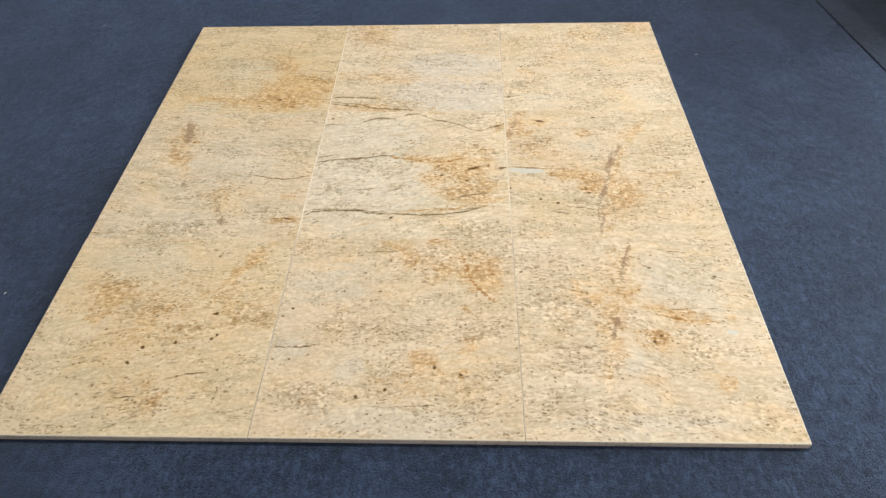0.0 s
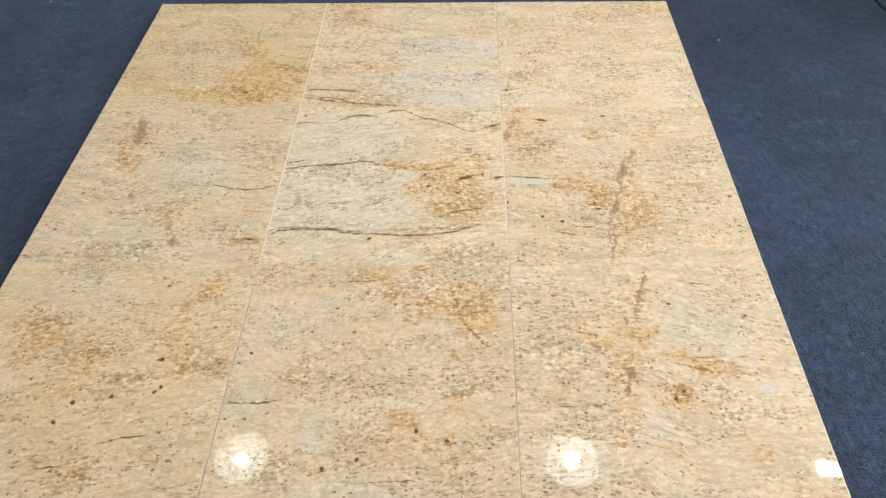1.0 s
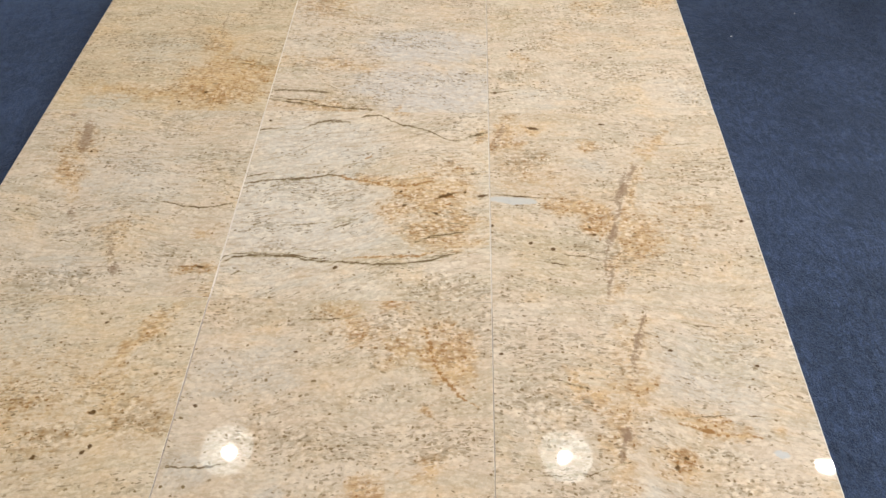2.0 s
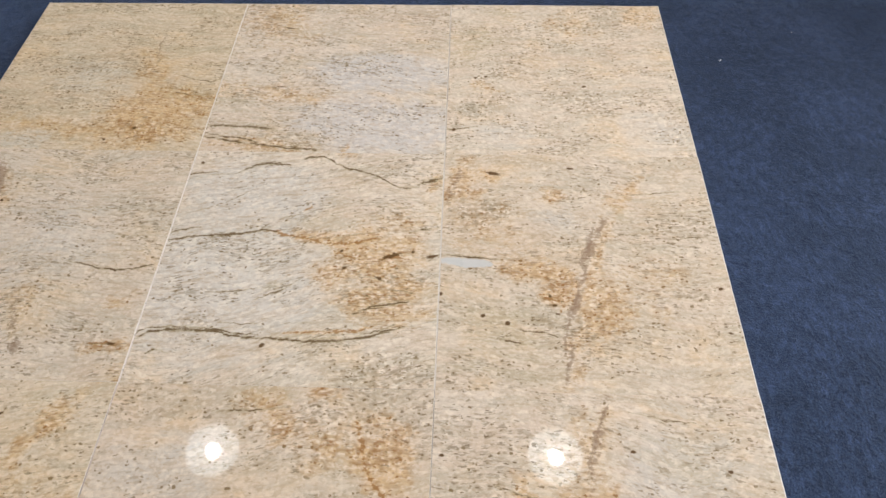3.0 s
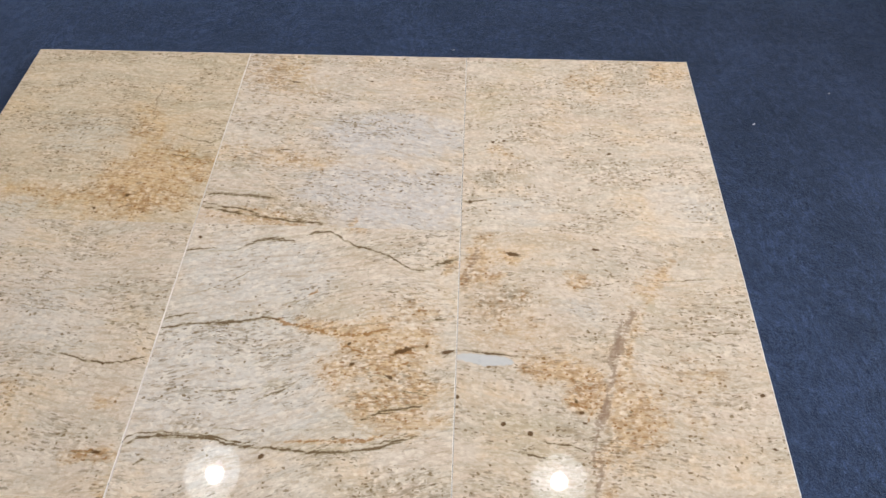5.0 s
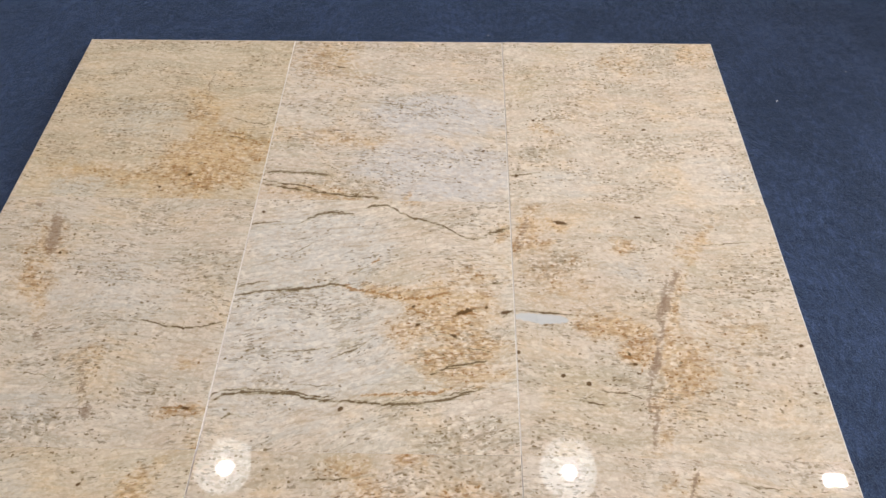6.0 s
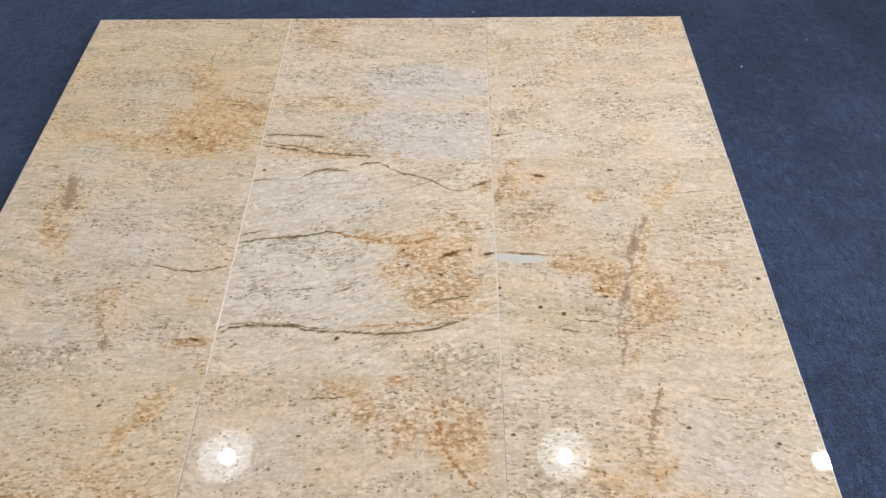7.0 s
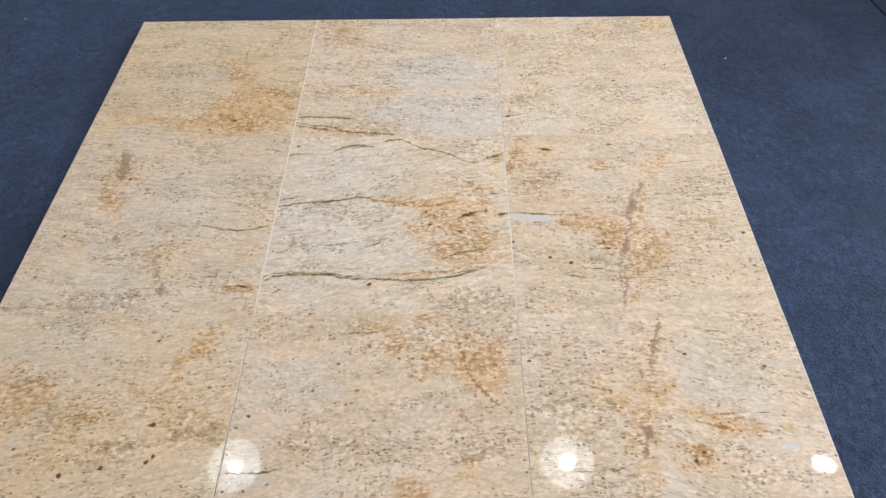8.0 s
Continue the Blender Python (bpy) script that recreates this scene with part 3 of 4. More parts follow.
def granite(i, j):
    """Polished cream granite with flowing dashes, flecks, veins and rust, one slab of it to each tile."""
    g = Nodes("polished_granite")
    marks, lines = MARKS.get((i, j), {}), LINES.get((i, j), {})
    p = g.vec("SCALE", g.coords(), scale=1 / TILE)
    q = g.vec("ADD", p, (i * 17.31 + 3.1, j * 11.73 + 1.7, i * 2.3 - j * 1.9))

    def jitter(scale, detail, x, y):
        return g.vec("MULTIPLY", g.vec("SUBTRACT", g.noise(q, scale, detail, colour=True), (0.5, 0.5, 0.5)), (x, y, 0))

    fine = jitter(38.0, 2.0, 0.020, 0.012)
    pw = g.vec("ADD", g.vec("ADD", p, fine), jitter(11.0, 2.0, 0.03, 0.020))
    pa = g.vec("ADD", p, jitter(9.0, 4.0, 0.22, 0.14))
    # the stone's flow: a slant of its own in each tile, bent a little
    turned = g.tree.nodes.new("ShaderNodeMapping")
    g.put(turned.inputs["Vector"], q)
    turned.inputs["Rotation"].default_value = (0, 0, -radians(FLOW[i, j]))
    flow = g.vec("ADD", turned.outputs[0], jitter(2.2, 1.0, 0.0, 0.15))

    def field(kind, at, longer=1.0, wider=1.0):
        total = None
        for x, y, length, width, angle, strength in marks.get(kind, []):
            m = g.tree.nodes.new("ShaderNodeMapping")
            m.vector_type = "TEXTURE"
            g.put(m.inputs["Vector"], at)
            m.inputs["Location"].default_value = (x, y, 0)
            m.inputs["Rotation"].default_value = (0, 0, radians(angle))
            m.inputs["Scale"].default_value = (length * longer, width * wider, 1)
            s = g.tree.nodes.new("ShaderNodeTexGradient")
            s.gradient_type = "SPHERICAL"
            g.put(s.inputs[0], m.outputs[0])
            one = g.math("MULTIPLY", s.outputs["Fac"], strength)
            total = one if total is None else g.math("MAXIMUM", total, one)
        return 0.0 if total is None else total

    axes = g.tree.nodes.new("ShaderNodeSeparateXYZ")
    g.put(axes.inputs[0], pw)

    def drawn(kind, wider=1.0):
        """How deep a place lies within the veins of a kind: 0 at their borders and beyond, their strength in the middle."""
        total = None
        for width, strength, points, upright in lines.get(kind, []):
            strength = 0.52 + 0.42 * strength
            along, across = (axes.outputs[1], axes.outputs[0]) if upright else (axes.outputs[0], axes.outputs[1])
            run = [(b, a) if upright else (a, b) for a, b in points]
            start, end = run[0][0] - 0.012, run[-1][0] + 0.012
            ramp = g.tree.nodes.new("ShaderNodeValToRGB")
            stops = [(start, run[0][1], 0.0), *((a, b, strength) for a, b in run), (end, run[-1][1], 0.0)]
            stops[1] = (run[0][0], run[0][1], strength * 0.75)
            stops[-2] = (run[-1][0], run[-1][1], strength * 0.75)
            for a, b, s in stops[1:-1]:
                ramp.color_ramp.elements.new((a - start) / (end - start))
            for e, (a, b, s) in zip(ramp.color_ramp.elements, stops):
                e.color = ((b + 0.7) / 1.4, s / 1.2, 0, 1)
            g.put(ramp.inputs[0], g.math("DIVIDE", g.math("SUBTRACT", along, start), end - start))
            split = g.tree.nodes.new("ShaderNodeSeparateColor")
            g.put(split.inputs[0], ramp.outputs[0])
            middle = g.math("MULTIPLY_ADD", split.outputs[0], 1.4, -0.7)
            away = g.math("DIVIDE", g.math("ABSOLUTE", g.math("SUBTRACT", across, middle)), width * wider)
            one = g.math("SUBTRACT", g.math("MULTIPLY", split.outputs[1], 1.2), away)
            total = one if total is None else g.math("MAXIMUM", total, one)
        return 0.0 if total is None else g.math("MAXIMUM", total, 0.0)

    def flecks(at, fx, fy, chance, size, offset):
        """Single dark grains, longer than wide, there by chance: where they are, and a value of its own for each."""
        v = g.tree.nodes.new("ShaderNodeTexVoronoi")
        v.voronoi_dimensions = "2D"
        g.put(v.inputs["Vector"], g.vec("MULTIPLY", g.vec("ADD", at, offset), (fx, fy, 1)))
        v.inputs["Scale"].default_value = 1.0
        own = g.tree.nodes.new("ShaderNodeSeparateColor")
        g.put(own.inputs[0], v.outputs["Color"])
        reach = g.math("MULTIPLY_ADD", own.outputs[1], size * 0.8, size * 0.5)
        body = g.step(g.math("SUBTRACT", v.outputs["Distance"], reach), 0.10, -0.06)
        there = g.step(g.math("SUBTRACT", chance, own.outputs[0]), 0.0, 0.04)
        return g.math("MULTIPLY", body, there), own.outputs[2]

    # clouds, streaks along the flow, fine grain
    cloud = g.noise(q, 3.0, 4.0, 0.6)
    streak = g.noise(g.vec("MULTIPLY", flow, (4, 22, 1)), 1.0, 4.0, 0.6)
    hair = g.noise(g.vec("MULTIPLY", flow, (16, 95, 1)), 1.0, 3.0, 0.6)
    grain = g.noise(g.vec("MULTIPLY", flow, (70, 110, 1)), 1.0, 3.0, 0.6)
    blot = g.noise(q, 22.0, 3.0, 0.6)
    zone = g.noise(g.vec("MULTIPLY", flow, (3.5, 8, 1)), 1.0, 3.0, 0.6)

    grey, rust, olive = field("grey", pa, 1.35, 1.6), field("rust", pa, 1.3, 1.6), field("olive", pa, 1.4, 1.5)
    speckled, spots = field("speckled", pa, 1.4, 1.5), field("spots", pw, 1.2, 1.2)
    mauve, quartz = field("mauve", pw, 1.2, 1.25), field("quartz", pw, 1.1, 1.3)

    def broken(mask, low, high, *roughs):
        """A mask eaten away by noises, and empty where the mask is."""
        total = mask
        for value, amount in roughs:
            total = g.math("ADD", total, g.math("MULTIPLY", g.math("SUBTRACT", value, 0.5), amount))
        return g.math("MULTIPLY", g.step(total, low, high), g.step(mask, 0.0, 0.12))

    def lay(c, mask, amount, colour):
        return g.mix(g.math("MULTIPLY", mask, amount), c, colour)

    c = g.mix(g.step(cloud, 0.36, 0.64), CREAM, PALE)
    c = lay(c, g.step(g.noise(g.vec("ADD", q, (8.0, 2.0, 5.0)), 4.5, 5.0, 0.65), 0.47, 0.65), 0.75, PEACH)
    c = lay(c, g.step(streak, 0.42, 0.66), 0.62, GREIGE)
    murk = g.noise(g.vec("MULTIPLY", g.vec("ADD", flow, (2.0, 5.0, 1.0)), (3.2, 9, 1)), 1.0, 5.0, 0.62)
    c = lay(c, g.step(murk, 0.50, 0.66), 0.68, GREIGE)
    c = lay(c, g.step(murk, 0.48, 0.34), 0.50, PALE)
    grey_m = broken(grey, 0.0, 0.42, (streak, 0.7), (blot, 0.3))
    c = lay(c, grey_m, 0.75 if j == 2 else 0.66, (0.61, 0.588, 0.565) if (i, j) == (1, 2) else COOL)
    c = lay(c, broken(olive, 0.0, 0.50, (streak, 1.0), (hair, 0.6)), 0.62, OLIVE)
    rust_m = broken(rust, -0.06, 0.62, (blot, 1.0), (streak, 0.8), (grain, 0.5))
    c = lay(c, rust_m, 0.60, GOLD)
    ridge, seam, rustline = drawn("ridge", 1.6), drawn("seam"), drawn("rustline", 1.3)
    ridge_m = broken(ridge, 0.05, 0.6, (blot, 0.8))
    c = lay(c, ridge_m, 0.5, PEACH)
    c = lay(c, broken(drawn("pale"), 0.1, 0.6, (blot, 0.8)), 0.5, WHITE)
    c = lay(c, broken(rustline, 0.10, 0.8, (blot, 1.4), (grain, 1.2)), 0.5, GOLD)
    # grain and hairlines in the ground
    crystal = g.tree.nodes.new("ShaderNodeSeparateColor")
    g.put(crystal.inputs[0], g.voronoi(g.vec("MULTIPLY", g.vec("ADD", flow, fine), (46, 85, 1)), 1.0)["Color"])
    c = lay(c, g.step(crystal.outputs[0], 0.55, 0.95), 0.36, WHITE)
    c = lay(c, g.step(crystal.outputs[1], 0.60, 0.98), 0.34, SAND)
    c = lay(c, g.step(grain, 0.52, 0.68), 0.45, SAND)
    c = lay(c, g.step(grain, 0.48, 0.32), 0.42, WHITE)
    streaky = STREAKY[i, j]
    c = lay(c, g.step(hair, 0.53, 0.68), 0.30 * streaky, DUN)
    band = g.noise(g.vec("MULTIPLY", g.vec("ADD", flow, (6.0, 3.0, 7.0)), (3, 34, 1)), 1.0, 4.0, 0.6)
    c = lay(c, g.math("MULTIPLY", g.step(band, 0.50, 0.64), g.step(hair, 0.40, 0.60)), 0.44 * streaky, SAND)
    worn = g.noise(g.vec("MULTIPLY", g.vec("ADD", flow, g.vec("ADD", fine, (4.0, 9.0, 3.0))), (30, 88, 1)), 1.0, 3.0, 0.6)
    worn_m = g.step(g.math("ADD", worn, g.math("MULTIPLY", g.math("SUBTRACT", zone, 0.5), 0.55)), 0.58, 0.69)
    c = lay(c, worn_m, 0.20 + 0.28 * streaky, DUN)
    # pale granules in a brown mesh, where the stone is speckled or rusty
    pebble = g.voronoi(g.vec("MULTIPLY", g.vec("ADD", q, fine), (46, 62, 1)), 1.0)["Distance"]
    coarse = g.math("MAXIMUM", g.step(speckled, 0.08, 0.6), g.math("MAXIMUM", g.math("MULTIPLY", rust_m, 0.7), ridge_m))
    coarse = g.math("MULTIPLY", g.math("MAXIMUM", coarse, 0.62 * (1 - streaky)), g.step(zone, 0.32, 0.56))
    c = lay(c, g.math("MULTIPLY", g.step(pebble, 0.38, 0.16), coarse), 0.66, WHITE)
    c = lay(c, g.math("MULTIPLY", g.step(pebble, 0.46, 0.72), coarse), g.math("MULTIPLY_ADD", rust_m, 0.30, 0.30), g.mix(rust_m, BARK, RUST))
    # dashes along the flow, short flecks and pepper, denser in the speckled and grey parts
    dense = g.math("ADD", g.math("MULTIPLY", g.math("SUBTRACT", zone, 0.5), 2.6), g.math("MULTIPLY", grey_m, 0.03))
    rough = jitter(85.0, 2.0, 0.016, 0.010)
    at = g.vec("ADD", flow, g.vec("ADD", fine, rough))
    long_m, own = flecks(at, 19, 100, g.math("ADD", dense, DASH), 0.24, (3.0, 7.0, 0.0))
    c = lay(c, g.math("MULTIPLY", long_m, g.step(own, 0.0, 1.0, 0.20, 0.75)), 1.0, DUN)
    fleck_m, own = flecks(at, 40, 108, g.math("ADD", dense, g.math("MULTIPLY_ADD", coarse, 0.16, FLECK)), 0.21, (1.0, 4.0, 0.0))
    c = lay(c, g.math("MULTIPLY", fleck_m, g.step(own, 0.0, 1.0, 0.10, 0.78)), 1.0, g.mix(coarse, DARK, BARK))
    pepper, own = flecks(g.vec("ADD", q, g.vec("ADD", fine, rough)), 58, 80, g.math("MULTIPLY_ADD", g.math("MAXIMUM", coarse, rust_m), 0.42, g.math("MULTIPLY_ADD", dense, 0.4, PEPPER)), 0.26, (6.0, 2.0, 0.0))
    c = lay(c, g.math("MULTIPLY", pepper, g.step(own, 0.0, 1.0, 0.20, 0.90)), 1.0, g.mix(rust_m, BARK, RUST))
    c = lay(c, g.math("MULTIPLY", g.step(worn, 0.50, 0.62), rust_m), 0.50, RUST)
    # marks and veins
    c = lay(c, broken(quartz, 0.05, 0.25, (grain, 0.5)), 0.85, QUARTZ)
    c = lay(c, broken(mauve, 0.12, 0.55, (blot, 0.9), (grain, 1.6)), 0.72, MAUVE)
    c = lay(c, broken(seam, 0.20, 0.60, (blot, 1.4), (grain, 1.5)), 0.62, MAUVE)
    c = lay(c, broken(rustline, 0.45, 0.80, (worn, 2.2), (grain, 1.6)), 0.75, RUST)
    vein = drawn("vein", 1.6)
    thread = g.noise(g.vec("MULTIPLY", g.vec("ADD", flow, fine), (9, 150, 1)), 1.0, 3.0, 0.6)
    c = lay(c, broken(vein, 0.05, 0.70, (thread, 1.2), (blot, 0.8)), 0.42, OLIVE)
    c = lay(c, broken(vein, 0.38, 0.90, (thread, 1.5), (grain, 0.8)), 0.50, BARK)
    c = lay(c, broken(vein, 0.60, 0.86, (thread, 1.7), (worn, 1.0), (grain, 0.8)), 0.84, DARK)
    c = lay(c, broken(spots, 0.05, 0.5, (grain, 1.0)), 0.6, BARK)
    c = lay(c, broken(spots, 0.25, 0.55, (grain, 0.8)), 0.85, SPOT)
    tint = g.tree.nodes.new("ShaderNodeMix")
    tint.data_type, tint.blend_type = "RGBA", "MULTIPLY"
    tint.inputs[0].default_value = 1.0
    g.put(tint.inputs[6], c)
    tint.inputs[7].default_value = (*TINTS[i, j], 1)
    g.set(Base_Color=tint.outputs[2], Roughness=g.step(hair, 0.3, 0.8, 0.014, 0.028), IOR=1.5)
    g.bump(g.math("ADD", g.noise(q, 9.0, 2.0), g.math("MULTIPLY", grain, 0.02)), 0.05, 0.002)
    return g.mat


CREAM, PALE, GREIGE = (0.66, 0.54, 0.42), (0.72, 0.625, 0.515), (0.54, 0.475, 0.37)
COOL, OLIVE, GOLD, RUST = (0.63, 0.60, 0.55), (0.50, 0.42, 0.28), (0.70, 0.46, 0.22), (0.32, 0.155, 0.05)
WHITE, SAND, DUN, DARK = (0.87, 0.78, 0.65), (0.49, 0.37, 0.245), (0.265, 0.205, 0.135), (0.130, 0.080, 0.034)
QUARTZ, MAUVE, SPOT, BARK = (0.60, 0.62, 0.63), (0.30, 0.205, 0.14), (0.105, 0.052, 0.018), (0.215, 0.145, 0.066)
PEACH = (0.74, 0.57, 0.38)
# each tile was cut from its own part of the block
TINTS = {(0, 2): (0.945, 0.905, 0.80), (1, 2): (1.0, 0.99, 0.97), (2, 2): (1.02, 1.01, 0.98), (0, 1): (0.965, 0.955, 0.925), (1, 1): (1.02, 1.02, 1.0),
         (2, 1): (0.98, 0.96, 0.92), (0, 0): (0.995, 0.965, 0.88), (1, 0): (0.985, 0.955, 0.91), (2, 0): (1.0, 0.98, 0.95)}
# the slant of the grain, in degrees
FLOW = {(0, 2): -4, (1, 2): -5, (2, 2): 4, (0, 1): -2, (1, 1): 11, (2, 1): -2, (0, 0): 9, (1, 0): 8, (2, 0): -6}
DASH, FLECK, PEPPER = 0.19, 0.14, 0.09
# how streaky, rather than granular, the stone is
STREAKY = {(0, 2): 0.7, (1, 2): 0.7, (2, 2): 0.3, (0, 1): 0.85, (1, 1): 1.0, (2, 1): 0.65, (0, 0): 0.6, (1, 0): 0.35, (2, 0): 0.7}


def sawn_granite():
    """The sawn, unpolished rim of the tiles."""
    g = Nodes("sawn_granite")
    p = g.coords()
    c = g.mix(g.noise(p, 60, 4), (0.84, 0.74, 0.69), (0.66, 0.56, 0.51))
    c = g.mix(g.step(g.noise(p, 240, 2), 0.60, 0.70), c, (0.14, 0.11, 0.08))
    g.set(Base_Color=c, Roughness=0.6)
    g.bump(g.noise(p, 400, 3), 0.4, 0.0006)
    return g.mat


def carpet_material(name, dark, light):
    g = Nodes(name)
    p = g.coords()
    c = g.mix(g.math("MULTIPLY", g.step(g.noise(p, 260, 3, 0.7), 0.35, 0.70), 0.6), dark, light)
    c = g.mix(g.math("MULTIPLY", g.step(g.noise(p, 2.2, 4, 0.6), 0.35, 0.75), 0.35), c, light)
    tuft = g.noise(g.vec("MULTIPLY", p, (95, 42, 1)), 1.0, 5, 0.7)
    c = g.mix(g.math("MULTIPLY", g.step(tuft, 0.46, 0.70), 0.75), c, light)
    c = g.mix(g.math("MULTIPLY", g.step(tuft, 0.50, 0.30), 0.5), c, dark)
    c = g.mix(g.math("MULTIPLY", g.step(g.noise(p, 7, 4, 0.65), 0.60, 0.40), 0.45), c, dark)
    c = g.mix(g.math("MULTIPLY", g.step(g.noise(p, 48, 4, 0.65), 0.56, 0.38), 0.40), c, dark)
    c = g.mix(g.math("MULTIPLY", g.step(g.noise(g.vec("ADD", p, (3.0, 1.0, 2.0)), 70, 3, 0.6), 0.54, 0.72), 0.45), c, light)
    g.set(Base_Color=c, Roughness=0.70, Specular_IOR_Level=0.35, Specular_Tint=(0.72, 0.82, 1.0), Sheen_Weight=0.26, Sheen_Roughness=0.40, Sheen_Tint=(0.55, 0.70, 1.0))
    g.bump(g.math("ADD", g.noise(p, 300, 4, 0.7), g.math("MULTIPLY", g.noise(p, 45, 3), 1.0)), 0.9, 0.004)
    return g.mat


def plain(name, colour, rough=0.5, metal=0.0, grain=40.0):
    g = Nodes(name)
    p = g.coords()
    dim = tuple(v * 0.8 for v in colour)
    g.set(Base_Color=g.mix(g.noise(p, grain, 4), dim, colour), Roughness=rough, Metallic=metal)
    g.bump(g.noise(p, grain * 4, 3), 0.15, 0.001)
    return g.mat


def glowing(name, colour, low, high, grain):
    """Part of a lamp that gives off light, unevenly."""
    g = Nodes(name)
    e = g.tree.nodes.new("ShaderNodeEmission")
    e.inputs[0].default_value = (*colour, 1)
    g.put(e.inputs[1], g.step(g.noise(g.coords(), grain, 3), 0.3, 0.7, low, high))
    g.put(g.out.inputs[0], e.outputs[0])
    return g.mat


NAVY = carpet_material("navy_needle_felt", (0.006, 0.012, 0.028), (0.052, 0.086, 0.176))
CHARCOAL = carpet_material("charcoal_needle_felt", (0.005, 0.010, 0.020), (0.040, 0.058, 0.105))
RIM = sawn_granite()
ARRIS = plain("ground_arris", (0.80, 0.73, 0.62), 0.45, grain=90)
WALL = plain("grey_wall_paint", (0.42, 0.42, 0.42), 0.8, grain=6)
# unseen east and south walls, white to throw light back on the tiles
BOUNCE_WALL = plain("white_bounce_wall", (0.80, 0.80, 0.78), 0.8, grain=6)
# unseen west wall, dark so the left side gets less bounce
DIMMING_WALL = plain("dark_dimming_wall", (0.12, 0.12, 0.13), 0.8, grain=6)
CEILING = plain("dark_ceiling_paint", (0.16, 0.16, 0.16), 0.9, grain=5)
# near-black brown for the box that fills the dark far right corner
CORNER_DARK = plain("dark_brown_corner", (0.012, 0.009, 0.007), 0.85, grain=18)
STEEL = plain("grey_cast_aluminium", (0.35, 0.36, 0.37), 0.45, 0.8)
DIFFUSER = glowing("ribbed_acrylic_diffuser", (0.82, 0.97, 1.0), 3.8, 6.8, 30)
DIFFUSER_RIM = glowing("lit_acrylic_rim", (1.0, 0.98, 0.95), 4.0, 8.0, 12)
CHIP = glowing("led_chip", (1.0, 0.98, 0.92), 5.0, 16.0, 9)
LINT = plain("white_lint", (0.75, 0.76, 0.78), 0.9)


# ---- mesh helpers ----
def mesh_of(name, bm, *materials):
    me = bpy.data.meshes.new(name)
    bm.to_mesh(me)
    bm.free()
    for m in materials:
        me.materials.append(m)
    return me


def part(name, bm, material, parent, label=""):
    ob = new(name, mesh_of(name, bm, material))
    ob.parent = parent
    return tagged(ob, label)


def box(bm, x0, x1, y0, y1, z0, z1):
    m = pose((x0 + x1) / 2, (y0 + y1) / 2, (z0 + z1) / 2) @ Matrix.Diagonal((x1 - x0, y1 - y0, z1 - z0, 1))
    return bmesh.ops.create_cube(bm, size=1, matrix=m)["verts"]


def lathe(bm, profile, steps=48):
    """Turns a profile of (radius, height) round the z axis."""
    rings = []
    for r, z in profile:
        rings.append([bm.verts.new((r * math.cos(a), r * math.sin(a), z)) for a in (2 * math.pi * k / steps for k in range(steps))])
    for low, high in zip(rings, rings[1:]):
        for k in range(steps):
            bm.faces.new((low[k], low[(k + 1) % steps], high[(k + 1) % steps], high[k]))
    return rings


# ---- the room ----
X0, X1, Y0, Y1, TOP = -6.0, 5.0, -7.0, 9.0, 4.2


def slab(name, x0, x1, y0, y1, z0, z1, material, label, category):
    bm = bmesh.new()
    box(bm, x0, x1, y0, y1, z0, z1)
    return tagged(new(name, mesh_of(name, bm, material)), label, category, kind="structure")


SEAM_X, SEAM_LEAN = 1.322, radians(5.6)     # where the carpet ends, at y = 0, and how far its edge leans


def floor():
    """Navy carpet as one sheet, cut along the seam."""
    bm = bmesh.new()
    lean = math.tan(SEAM_LEAN)
    def edge(y):
        return SEAM_X - 0.004 - lean * y
    top = [(X0, Y0), (edge(Y0), Y0), (edge(Y1), Y1), (X0, Y1)]
    upper = [bm.verts.new((x, y, FLOOR)) for x, y in top]
    lower = [bm.verts.new((x, y, FLOOR - 0.03)) for x, y in top]
    bm.faces.new(upper)
    for k in range(4):
        bm.faces.new((upper[k], lower[k], lower[(k + 1) % 4], upper[(k + 1) % 4]))
    bm.faces.new(lower[::-1])
    tagged(new("floor", mesh_of("floor", bm, NAVY)), "navy blue needle-felt carpet with lint on it", "floor", kind="structure")
    bm = bmesh.new()
    top = [(edge(Y0) + 0.004, Y0), (X1, Y0), (X1, Y1), (edge(Y1) + 0.004, Y1)]
    upper = [bm.verts.new((x, y, FLOOR + 0.002)) for x, y in top]
    lower = [bm.verts.new((x, y, FLOOR - 0.03)) for x, y in top]
    bm.faces.new(upper)
    for k in range(4):
        bm.faces.new((upper[k], lower[k], lower[(k + 1) % 4], upper[(k + 1) % 4]))
    bm.faces.new(lower[::-1])
    tagged(new("floor_border", mesh_of("floor_border", bm, CHARCOAL)), "charcoal grey carpet beyond a dark seam", "floor", kind="structure")
    slab("subfloor", X0, X1, Y0, Y1, FLOOR - 0.12, FLOOR - 0.031, plain("concrete", (0.05, 0.05, 0.05), 0.9), "dark concrete under the carpet", "floor")


floor()
slab("wall_west", X0 - 0.2, X0, Y0, Y1, FLOOR - 0.12, TOP, DIMMING_WALL, "unseen wall, dark to keep bounce off the left side", "wall")
east = "unseen wall, white to bounce light, with an added window"
slab("wall_east_south", X1, X1 + 0.2, Y0, WINDOW[0], FLOOR - 0.12, TOP, BOUNCE_WALL, east, "wall")
slab("wall_east_north", X1, X1 + 0.2, WINDOW[1], Y1, FLOOR - 0.12, TOP, BOUNCE_WALL, east, "wall")
slab("wall_east_sill", X1, X1 + 0.2, WINDOW[0], WINDOW[1], FLOOR - 0.12, WINDOW[2], BOUNCE_WALL, east, "wall")
